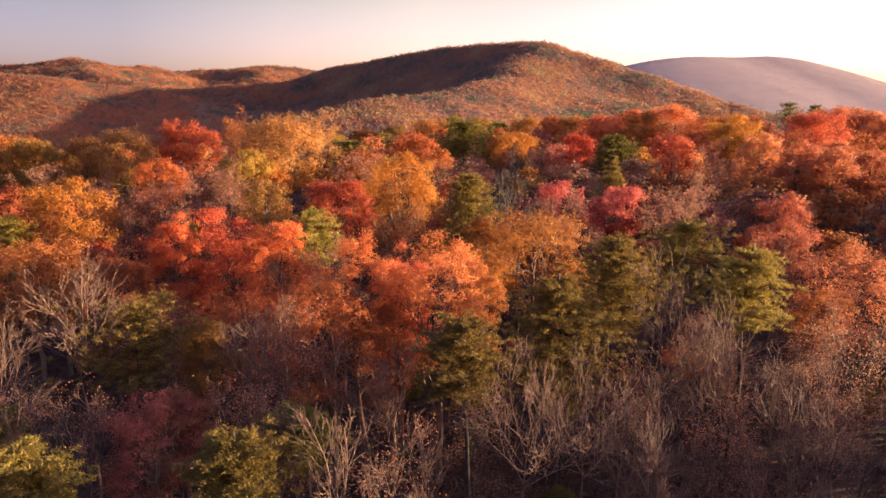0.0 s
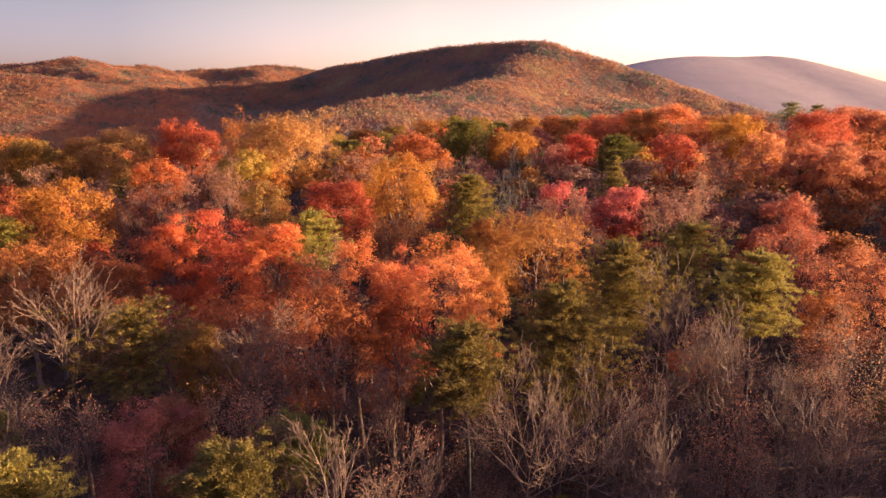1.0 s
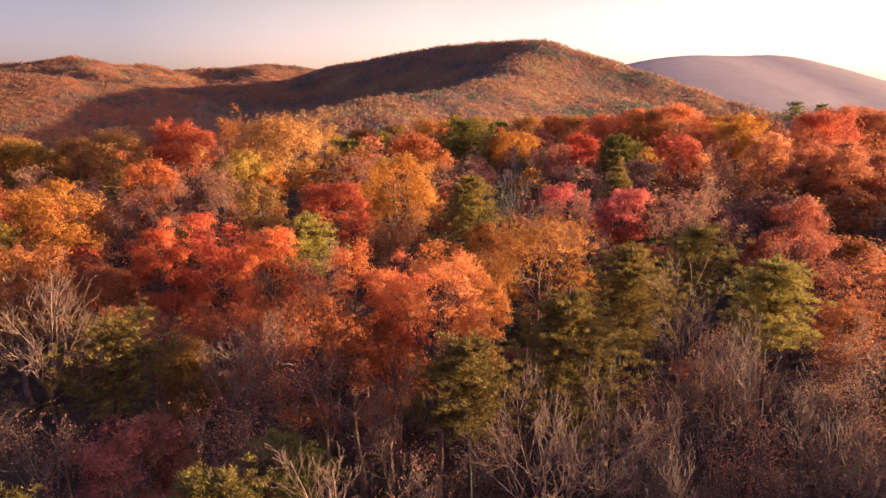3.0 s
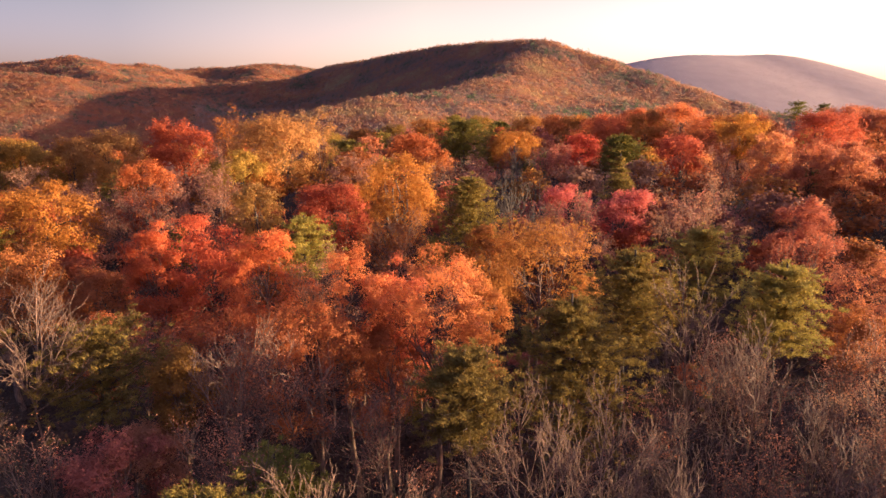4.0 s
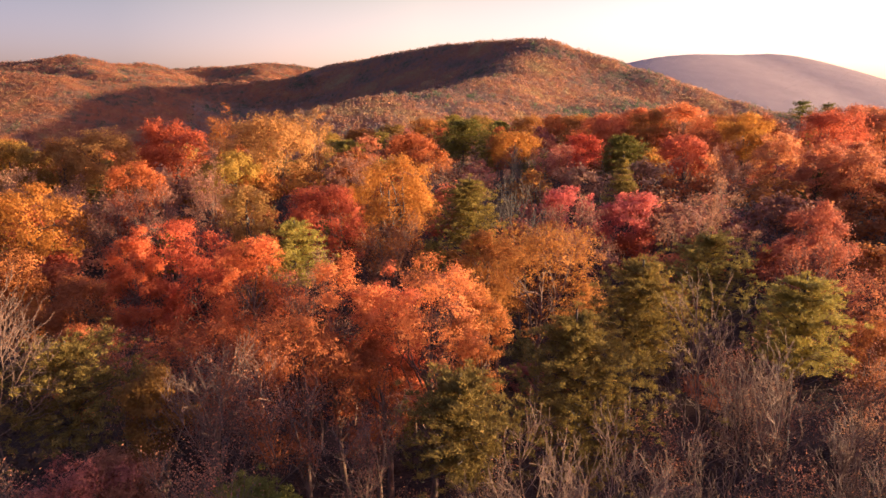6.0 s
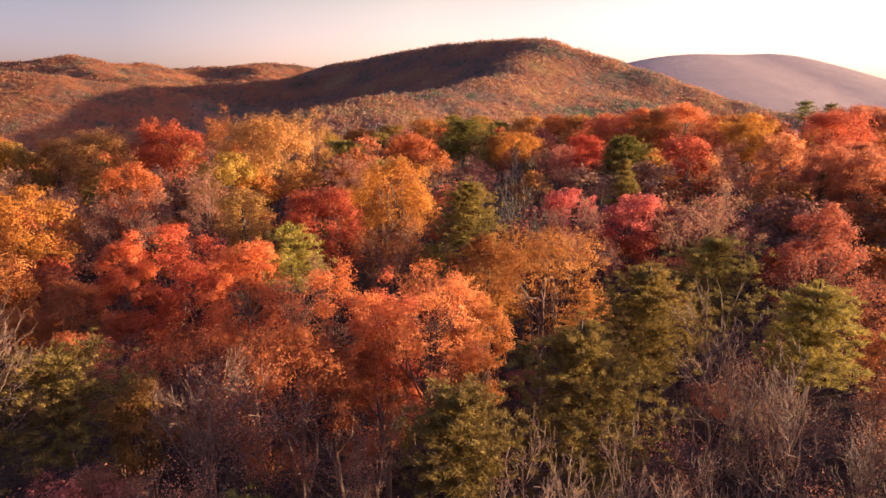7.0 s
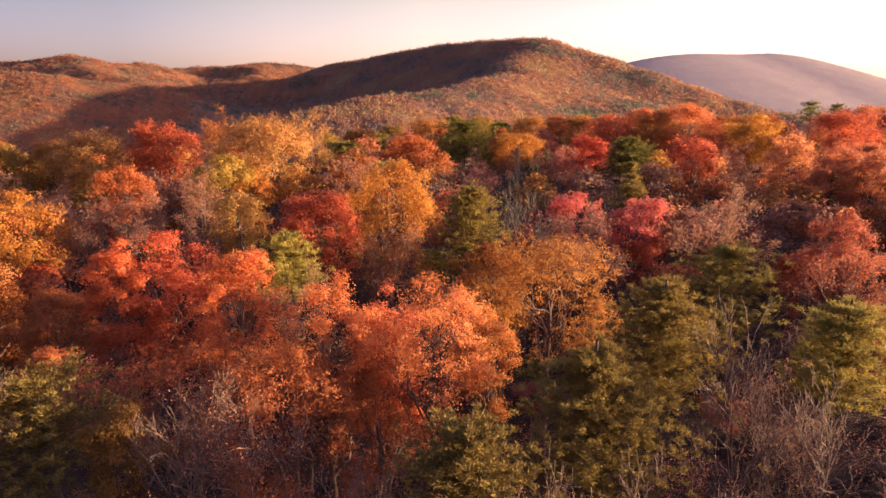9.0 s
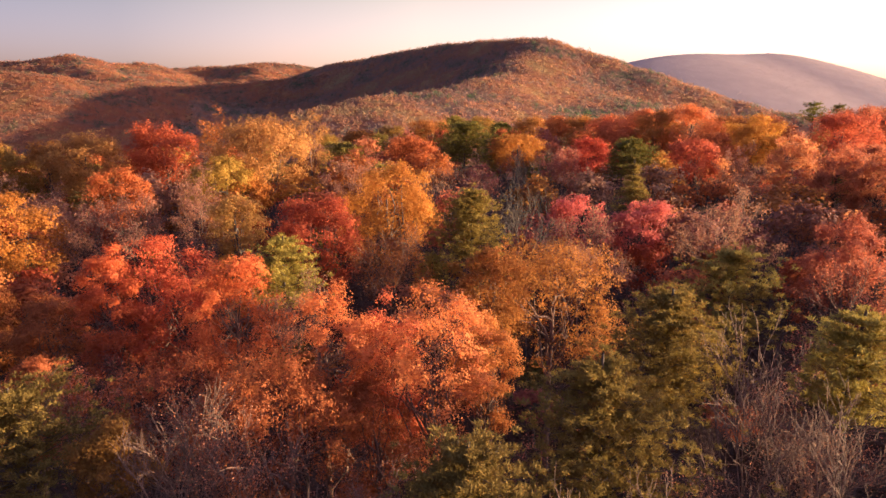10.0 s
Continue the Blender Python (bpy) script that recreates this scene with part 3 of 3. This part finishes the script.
maple(-20.0, 55.4, 19.0, 6.5, 9.6, EMBER)
pine(-24.3, 43.4, 22.2, 5.8, 7.5, YELLOW_GREEN)
oak(-18.0, 42.3, 20.6, 2.4, 6.0, OLIVE_GOLD)
bare(-27.2, 40.8, 24.6, 4.3, 8.0)
bare(-29.6, 37.0, 22.6, 3.3, 7.5)
sparse(-15.2, 44.1, 19.2, 4.0, 8.5, RUSSET)
maple(-50.8, 70.0, 21.2, 5.8, 11.2, EMBER)
oak(-56.0, 87.4, 26.8, 6.8, 14.0, BRONZE)
sparse(-47.3, 89.3, 23.9, 4.0, 11.5, RUSSET)
sparse(-39.9, 90.8, 24.6, 4.8, 9.8, RUSSET)
oak(-28.4, 93.6, 25.4, 3.8, 8.5, GOLD)
pine(-15.7, 70.6, 25.2, 3.9, 8.0, OLIVE)
maple(-14.3, 83.2, 26.6, 5.4, 10.8, CRIMSON)
oak(-7.2, 99.0, 29.4, 7.0, 14.5, AMBER)
pine(4.0, 87.5, 28.0, 4.6, 11.0, OLIVE)
bare(11.9, 90.9, 25.0, 4.9, 9.3)
maple(20.2, 97.2, 25.0, 3.9, 8.5, ROSE)
maple(29.3, 97.7, 23.8, 4.9, 9.7, ROSE)
sparse(36.0, 86.7, 25.0, 6.0, 9.3, RUSSET)
oak(45.7, 77.8, 25.6, 4.0, 11.1, CORAL)
sparse(42.1, 71.4, 21.6, 6.7, 8.7, CORAL)
spruce(32.1, 112.0, 29.4, 3.6, 10.5, LIGHT_GREEN)
maple(75.0, 124.7, 30.6, 5.4, 12.8, CORAL)
maple(72.2, 136.4, 31.6, 5.1, 12.9, CORAL)
maple(77.4, 117.2, 29.4, 4.4, 9.2, CORAL)
oak(76.1, 200.7, 38.3, 9.7, 16.0, FLAME)
oak(67.6, 202.9, 36.5, 7.6, 16.0, COPPER)
oak(91.1, 186.7, 35.6, 8.2, 16.0, AMBER)
oak(106.6, 173.4, 35.7, 10.1, 15.0, FLAME)
maple(132.6, 203.3, 38.0, 8.0, 16.0, CORAL)
maple(142.6, 200.2, 36.5, 8.4, 14.4, CORAL)
ragged_pine(115.5, 202.3, 39.8, 5.2, 7.0, DARK_GREEN)
ragged_pine(132.8, 216.9, 39.3, 4.6, 7.0, DARK_GREEN)
maple(33.2, 149.6, 30.6, 4.8, 9.3, SCARLET)
pine(44.4, 153.6, 31.0, 6.8, 10.0, DARK_GREEN, 0.4)
pine(6.3, 186.3, 33.9, 10.2, 11.0, DARK_GREEN)
maple(-8.0, 172.0, 29.8, 7.5, 12.1, CRIMSON)
oak(20.4, 178.8, 30.2, 7.1, 9.7, AMBER)
bare(19.0, 141.8, 26.2, 6.8, 12.2)
oak(53.5, 206.6, 35.2, 8.7, 16.0, FLAME)
oak(-32.2, 265.0, 28.2, 6.5, 9.8, AMBER)
pine(-31.8, 204.7, 27.1, 8.7, 11.0, OLIVE)
oak(-34.9, 131.0, 35.3, 9.3, 16.0, GOLD)
sparse(-29.4, 146.5, 35.0, 3.3, 16.0, GOLD)
sparse(-49.3, 139.7, 34.4, 4.2, 14.9, AMBER)
oak(-39.2, 118.4, 28.9, 5.6, 11.2, OLIVE_GOLD)
maple(-61.5, 145.0, 34.2, 7.6, 15.0, CRIMSON)
maple(-50.0, 105.0, 27.9, 4.3, 9.0, CRIMSON)
oak(-76.7, 140.5, 32.0, 7.7, 13.8, GOLD)
oak(-86.3, 144.1, 30.1, 5.4, 12.3, COPPER)
oak(-99.5, 145.2, 29.4, 8.5, 13.2, OLIVE_GOLD)
oak(-111.5, 153.5, 30.5, 6.5, 13.9, COPPER)
sparse(26.0, 139.6, 27.6, 4.8, 9.6, MAROON)
sparse(63.2, 137.0, 28.3, 7.8, 13.6, RUSSET)
maple(90.0, 123.6, 28.3, 5.6, 9.0, CORAL)
maple(71.9, 175.0, 31.3, 8.2, 15.8, EMBER)
oak(54.5, 142.0, 30.6, 5.4, 10.5, FLAME)
maple(101.0, 152.0, 28.8, 6.0, 10.5, CORAL)
sparse(-15.4, 120.4, 26.0, 6.3, 11.0, RUSSET)
oak(-36.9, 123.1, 25.8, 4.7, 8.7, AMBER)
sparse(-38.4, 104.5, 26.3, 4.0, 12.8, RUSSET)
sparse(-60.4, 104.1, 24.4, 5.0, 10.6, RUSSET)
sparse(-78.5, 115.0, 25.4, 6.0, 11.7, RUSSET)
maple(-72.6, 98.6, 24.0, 5.2, 11.1, EMBER)
pine(-62.3, 82.3, 22.4, 4.0, 9.1, OLIVE)
oak(7.1, 75.4, 21.7, 3.7, 10.2, COPPER)
sparse(-6.5, 82.0, 22.4, 4.6, 10.5, COPPER)
sparse(-13.7, 62.1, 21.7, 3.4, 8.5, RUSSET)
sparse(17.3, 82.5, 23.6, 5.4, 8.5, RUSSET)
sparse(-3.3, 37.5, 19.4, 3.3, 8.5, RUSSET)
pine(-9.9, 35.7, 17.2, 2.8, 4.7, DARK_GREEN)
sparse(33.3, 49.3, 18.5, 2.5, 10.6, MAROON)
maple(-19.5, 39.5, 16.3, 2.8, 8.5, MAROON)
sparse(0.9, 57.9, 20.9, 3.2, 8.5, RUSSET)
sparse(-24.3, 49.4, 18.9, 3.1, 8.5, MAROON)
maple(-30.5, 54.6, 18.5, 3.3, 8.5, EMBER)
maple(-39.1, 69.3, 18.3, 4.4, 8.5, EMBER)
sparse(-29.9, 65.1, 17.8, 4.1, 8.5, MAROON)
bare(-13.7, 40.6, 21.5, 2.5, 8.5)
sparse(-10.2, 40.5, 21.1, 2.3, 8.5, MAROON)
sparse(24.8, 51.8, 17.7, 3.1, 8.5, RUSSET)
bare(20.6, 40.6, 21.4, 2.6, 9.4)
bare(21.4, 32.2, 17.6, 2.8, 8.5)
bare(15.2, 37.0, 17.0, 2.6, 7.0)
sparse(18.8, 36.2, 16.5, 2.6, 7.0, MAROON)
sparse(21.6, 45.0, 17.5, 2.8, 7.0, RUSSET)
sparse(13.6, 41.0, 17.0, 2.6, 7.0, MAROON)
bare(12.8, 36.0, 15.5, 2.4, 6.0)
bare(12.0, 30.5, 17.6, 2.2, 5.6)
sparse(27.0, 36.4, 18.0, 2.8, 8.5, RUSSET)
bare(-1.2, 31.4, 15.8, 2.4, 6.5)
sparse(-10.2, 33.0, 17.4, 2.4, 7.0, MAROON)
sparse(-23.6, 34.0, 17.8, 2.6, 6.5, MAROON)
sparse(-27.6, 33.4, 18.0, 2.4, 6.5, RUSSET)
sparse(-13.4, 37.0, 18.2, 2.8, 7.5, MAROON)
sparse(37.8, 64.8, 16.2, 4.7, 8.5, MAROON)
oak(4.8, 68.0, 24.1, 3.0, 8.9, COPPER)
oak(-41.0, 235.0, 28.0, 6.0, 10.0, OLIVE_GOLD)
oak(-33.0, 250.0, 29.0, 7.0, 10.0, COPPER)
oak(-19.0, 250.0, 31.0, 7.0, 11.0, OLIVE_GOLD)
oak(-6.0, 258.0, 33.0, 8.0, 12.0, COPPER)
pine(5.0, 270.0, 35.0, 6.0, 11.0, OLIVE)
oak(15.0, 268.0, 34.0, 7.0, 11.0, OLIVE_GOLD)
pine(22.0, 240.0, 33.0, 6.0, 11.0, DARK_GREEN)
oak(35.0, 250.0, 34.0, 8.0, 12.0, COPPER)
maple(44.0, 238.0, 35.0, 7.0, 12.0, EMBER)
oak(52.0, 232.0, 35.0, 7.0, 12.0, COPPER)
maple(61.0, 226.0, 35.0, 8.0, 13.0, EMBER)
oak(70.0, 222.0, 37.0, 7.0, 13.0, FLAME)
oak(96.0, 215.0, 35.0, 8.0, 13.0, COPPER)
maple(112.0, 220.0, 35.0, 8.0, 13.0, EMBER)
maple(146.0, 215.0, 38.0, 8.0, 13.0, CORAL)


# ---- the rest of the forest, between and behind ----
def scatter(x0, x1, y0, y1, gap, seed):
    """Places about gap metres apart, uneven, over a stretch of the plan."""
    rng = np.random.default_rng(seed)
    gx, gy = np.meshgrid(np.arange(x0, x1, gap), np.arange(y0, y1, gap))
    gx = gx + rng.uniform(-0.45, 0.45, gx.shape) * gap
    gy = gy + rng.uniform(-0.45, 0.45, gy.shape) * gap
    return gx.ravel(), gy.ravel()


def inside(xy, keep):
    k = keep(*xy)
    return xy[0][k], xy[1][k]


# plan of added trees out of view that block low sun and sky light
UNSEEN_SHADE_TREES = inside(scatter(-52, 165, -34, 150, 7.4, 9), lambda x, y: ((np.abs(x) > 0.80 * np.maximum(y, 0) + 13) | (y < 7)) & (x < 56 + 0.80 * np.maximum(y, 0)) & (x > -30 - 0.5 * np.maximum(y, 0)) & ((x > 0) | (y < 60)))


def fill_forest():
    rng = np.random.default_rng(7)
    protos = []

    def proto(parts, name, label, group):
        protos.append(finish(name, 0, 0, 0, parts, label, "tree", group))
        return protos[-1]
    H, R, C = 14.0, 3.6, 8.0
    kinds = []
    for fine in (True, False):
        for name, fam, wt in (("oak_tree", RUSSET, 3), ("maple_tree", EMBER, 2), ("oak_tree", COPPER, 3), ("maple_tree", CRIMSON, 1.5), ("oak_tree", AMBER, 2), ("maple_tree", FLAME, 2), ("maple_tree", MAROON, 2), ("maple_tree", CORAL, 2)):
            parts = leafy(H, R, C, fam, rng, 3200 if fine else 1700, 0.185 if fine else 0.27, 24)
            kinds.append((proto(parts, name, "forest %s in %s autumn leaf" % (name.replace("_", " "), fam[1]), "forest trees"), wt, fine))
        for i in range(3):
            parts, tips = naked(H, R, C, rng, 6, GREY_BARK)
            k = 1400 if fine else 1100
            p = tips[rng.integers(0, len(tips), k)] + rng.normal(size=(k, 3)) * 0.45
            v, f = blades(p, unit(rng.normal(size=(k, 3)) + np.array([0, 0, 0.6])), 0.085 if fine else 0.115, 0.6, rng)
            parts.append(("crown", mesh_of("crown", v, f, 3, RUSSET[0]), "thin russet leaves"))
            kinds.append((proto(parts, "half_bare_tree", "half-bare forest tree with thin russet leaves", "forest trees"), 4, fine))
        for i in range(2):
            parts, tips = naked(H, R, C, rng, 6, GREY_BARK)
            kinds.append((proto(parts, "bare_tree", "leafless forest tree with grey-brown twigs", "bare trees"), 3, fine))
        for fam in (OLIVE, DARK_GREEN):
            parts = evergreen(H, 3.0, C, fam, rng, 8, 6, 5, 9 if fine else 5, 0.34 if fine else 0.5, 0.30 if fine else 0.45)
            kinds.append((proto(parts, "pine_tree", "forest pine tree with %s needles" % fam[1], "evergreen trees"), 2, fine))
    weights = np.array([w for _, w, _ in kinds], float)
    grade = np.array([g for _, _, g in kinds])
    used = set()
    stand = np.array(STANDING)
    placed = []
    tries = 0
    while len(placed) < 620 and tries < 16000:
        tries += 1
        y = 50 + 205 * rng.random() ** 0.85
        x = (rng.random() * 2 - 1) * (0.80 * y + 24) + 12
        if abs(x) < 9 and y < 15:
            continue
        d = np.hypot(stand[:, 0] - x, stand[:, 1] - y)
        if (d < 0.5 * stand[:, 2] + 1.5).any():
            continue
        if placed and min((px - x) ** 2 + (py - y) ** 2 for px, py in placed) < (3.0 + 0.012 * y) ** 2:
            continue
        # lower than what stands near by
        roof = 18.5 + 6.5 * float(step(70, 150, np.array(y))) + 5.0 * float(step(170, 235, np.array(y)))
        near = d < 12 + 0.05 * y
        if near.any():
            roof = min(roof, stand[near, 3].min() - 1.0)
        z = float(land(x, y))
        h = min((roof - z) * (0.80 + 0.16 * rng.random()), 17.0)
        if h < 5:
            continue
        placed.append((x, y))
        w = weights * (grade == (y < 95))
        if 15 < x < 60:
            w[[4, 19]] = 0  # no amber oaks there
        k = int(rng.choice(len(kinds), p=w / w.sum()))
        sc = h / H
        wide = min(1.25, 0.55 + 0.5 * sc) * (0.85 + 0.35 * rng.random())
        m = Matrix.LocRotScale((x, y, z), Euler((0, 0, rng.random() * 6.28)), Vector((wide, wide, sc)))
        ob = kinds[k][0]
        if k in used:
            copy_thing(ob, m)
        else:
            used.add(k)
            ob.matrix_basis = m
    # the forest carried on, unseen, beside and behind the flight, to shade the view
    for x, y in zip(*UNSEEN_SHADE_TREES):
        z = float(land(x, y))
        k = int(rng.choice(len(kinds), p=weights * ~grade / (weights * ~grade).sum()))
        # a taller stretch on the right throws its shadow further into view
        sc = ((18.5 if x > 0 and 84 < y < 120 else 16.0) + 3.0 * rng.random()) / H
        m = Matrix.LocRotScale((x, y, z), Euler((0, 0, rng.random() * 6.28)), Vector((1.15, 1.15, sc)))
        if k in used:
            copy_thing(kinds[k][0], m)
        else:
            used.add(k)
            kinds[k][0].matrix_basis = m
    for k, (ob, _, _) in enumerate(kinds):
        if k not in used:
            for o in (*ob.children_recursive, ob):
                bpy.data.objects.remove(o)


def fill_near():
    """Low growth under and between the near trees."""
    rng = np.random.default_rng(21)
    stand = np.array(STANDING)
    done = []
    for _ in range(4000):
        if len(done) >= 96:
            break
        y = 14 + 50 * rng.random()
        x = (rng.random() * 2 - 1) * (0.85 * y + 14) + 5
        d = np.hypot(stand[:, 0] - x, stand[:, 1] - y)
        if (d < 0.4 * stand[:, 2] + 1.0).any() or any(math.hypot(px - x, py - y) < 2.9 for px, py in done):
            continue
        z = float(land(x, y))
        top = z + 5.5 + 4.0 * rng.random()
        if y < 32:
            top = z + 5.0 + 2.5 * rng.random()
        done.append((x, y))
        c = rng.random()
        fam = (RUSSET, MAROON, RUSSET, MAROON)[int(rng.integers(0, 4))]
        if c < 0.55:
            sparse(x, y, top, 2.6, 6.5, fam, 2)
        elif c < 0.85:
            bare(x, y, top + 1.5, 2.6, 8.0, 2)
        else:
            pine(x, y, top, 1.8, 4.5, DARK_GREEN)


fill_near()
fill_forest()


def underbrush():
    """Low leafy brush over the forest floor."""
    rng = np.random.default_rng(31)
    k = 60000
    y = 6 + 130 * rng.random(k) ** 0.8
    x = (rng.random(k) * 2 - 1) * (0.9 * y + 25)
    lump = np.sin(x * 0.9 + 1) * np.sin(y * 0.8) + np.sin(x * 0.37 - y * 0.45)
    keep = lump > -0.5
    x, y, lump = x[keep], y[keep], lump[keep]
    z = land(x, y) + rng.random(len(x)) * (0.5 + 0.9 * np.maximum(lump + 0.5, 0))
    v, f = blades(np.stack([x, y, z], 1), unit(rng.normal(size=(len(x), 3)) + np.array([0, 0, 0.8])), 0.34, 0.6, rng)
    tagged(new("underbrush", mesh_of("underbrush", v, f, 3, BRUSH)), "low dark brown brush over the forest floor", "brush", kind="stuff")


underbrush()


def woods(name, label, area, gap, keep, wide, tall, count, size, material, seed, deep=0.6, rough=0.5, relief=0.05, low=None):
    """Woods too far to tell single leaves: a closed canopy that follows the land, and on it a loose heap of small blades for each crown, all in one mesh."""
    rng = np.random.default_rng(seed)
    x0, x1, y0, y1 = area
    # canopy
    gx, gy = np.meshgrid(np.arange(x0, x1 + gap, gap), np.arange(y0, y1 + gap, gap))
    nx, ny = gx.shape[1], gx.shape[0]
    gx = gx + rng.uniform(-0.3, 0.3, gx.shape) * gap
    gy = gy + rng.uniform(-0.3, 0.3, gy.shape) * gap
    gz = land(gx, gy) + (tall - 0.5 * wide * deep if low is None else low) + rng.normal(size=gx.shape) * relief * gap
    at = (np.arange(ny - 1)[:, None] * nx + np.arange(nx - 1)).ravel()
    at = at[keep(gx.ravel()[at], gy.ravel()[at])]
    f0 = np.concatenate([np.stack([at, at + 1, at + nx + 1], 1), np.stack([at, at + nx + 1, at + nx], 1)])
    # crowns
    x, y = inside(scatter(x0, x1, y0, y1, gap, seed + 50), keep)
    k = len(x)
    z = land(x, y)
    big = 0.7 + 0.6 * rng.random(k)
    pine_like = rng.random(k) < 0.12
    shape = np.array([[1, 1, deep]]) * (wide * big)[:, None]
    shape[:, 2] *= np.where(pine_like, 1.5, 0.7 + 0.6 * rng.random(k))
    shape[:, :2] *= np.where(pine_like, 0.7, 1.0)[:, None]
    foot = np.stack([x, y, z + tall - 0.5 * wide * deep], -1)
    up = unit(np.stack([land(x - 6, y) - land(x + 6, y), land(x, y - 6) - land(x, y + 6), np.full(k, 12.0)], -1))
    n = unit(rng.normal(size=(k, count, 3)) + np.array([0, 0, 0.5]))
    n[..., 2] = np.abs(n[..., 2])
    lump = 1 + 0.2 * np.sin(n[..., 0] * 5 + x[:, None]) * np.sin(n[..., 1] * 5 + y[:, None])
    p = n * (lump * (1.05 - 0.55 * rng.random((k, count)) ** 1.5))[..., None] * shape[:, None] + foot[:, None]
    # the crowns follow the slope
    p[..., 2] += -(up[:, None, 0] * (p[..., 0] - x[:, None]) + up[:, None, 1] * (p[..., 1] - y[:, None])) / up[:, None, 2]
    nn = unit(n * 0.25 * rough + up[:, None] * (1.0 - 0.5 * rough) + rng.normal(size=n.shape) * 0.5 * rough)
    v, f = blades(p.reshape(-1, 3), nn.reshape(-1, 3), size, 0.55, rng, along=(n * 0.4 + np.array([0, 0, 0.3]) + rng.normal(size=n.shape) * 0.6).reshape(-1, 3))
    sheet = np.stack([gx, gy, gz], -1).reshape(-1, 3)
    me = mesh_of(name, np.concatenate([sheet, v]), np.concatenate([f0.ravel(), f + len(sheet)]), 3, material)
    me.polygons.foreach_set("use_smooth", np.ones(len(me.polygons), bool))
    own = np.where(pine_like, 0.0, 0.15 + 0.85 * rng.random(k))
    tint = np.concatenate([0.3 + 0.5 * rng.random(len(sheet)), np.repeat(own, count * 3)])
    me.attributes.new("tint", "FLOAT", "POINT").data.foreach_set("value", tint.astype(np.float32))
    tagged(new(name, me), label, "woods", kind="stuff")


woods("middle_woods", "mixed orange and russet woods behind the near trees", (-330, 330, 150, 420), 6.6,
      lambda x, y: (np.abs(x) < 0.85 * y + 15) & (y > 245 - 0.2 * np.abs(x)), 4.0, 12.0, 60, 0.55, HILL_WOODS, 11, 0.9, 1.0, low=3.0)
woods("hill_woods", "orange and russet autumn woods covering the main hill", (-490, 760, 420, 1160), 7.4,
      lambda x, y: (x < 0.80 * y) & (x > -0.30 * y - 120) & (y < 1230 - 0.35 * x), 4.6, 9.0, 36, 0.90, HILL_WOODS, 12, 0.8, 1.0)
woods("ridge_woods", "autumn woods along the ridge of the main hill", (-420, 40, 1160, 1620), 9.0,
      lambda x, y: x > -0.30 * y, 5.4, 9.0, 36, 1.05, HILL_WOODS, 13, 0.7, 1.0)
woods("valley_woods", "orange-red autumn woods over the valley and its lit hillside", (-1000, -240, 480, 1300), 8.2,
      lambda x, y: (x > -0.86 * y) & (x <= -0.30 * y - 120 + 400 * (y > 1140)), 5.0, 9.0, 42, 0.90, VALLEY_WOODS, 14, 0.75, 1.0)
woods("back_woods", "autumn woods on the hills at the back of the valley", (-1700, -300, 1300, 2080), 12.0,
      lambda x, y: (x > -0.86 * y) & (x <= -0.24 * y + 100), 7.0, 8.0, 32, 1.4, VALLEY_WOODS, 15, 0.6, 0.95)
woods("behind_woods", "russet woods beyond the shoulder of the hill", (380, 1500, 1000, 1750), 13.0,
      lambda x, y: (x < 0.85 * y) & (x > 0.33 * y), 7.6, 7.0, 28, 1.6, HILL_WOODS, 18, 0.7, 0.9)
# the pale grey of these crowns stands in for haze over distance
woods("far_woods", "red woods on the far hill, coloured pale and greyish for haze", (380, 3000, 1750, 3650), 24.0,
      lambda x, y: (x < 0.90 * y) & (x > 0.17 * y) & (land(x, y) > 5), 12.0, 9.0, 12, 2.2, HAZED_WOODS, 16, 0.12, 0.4, 0.004)
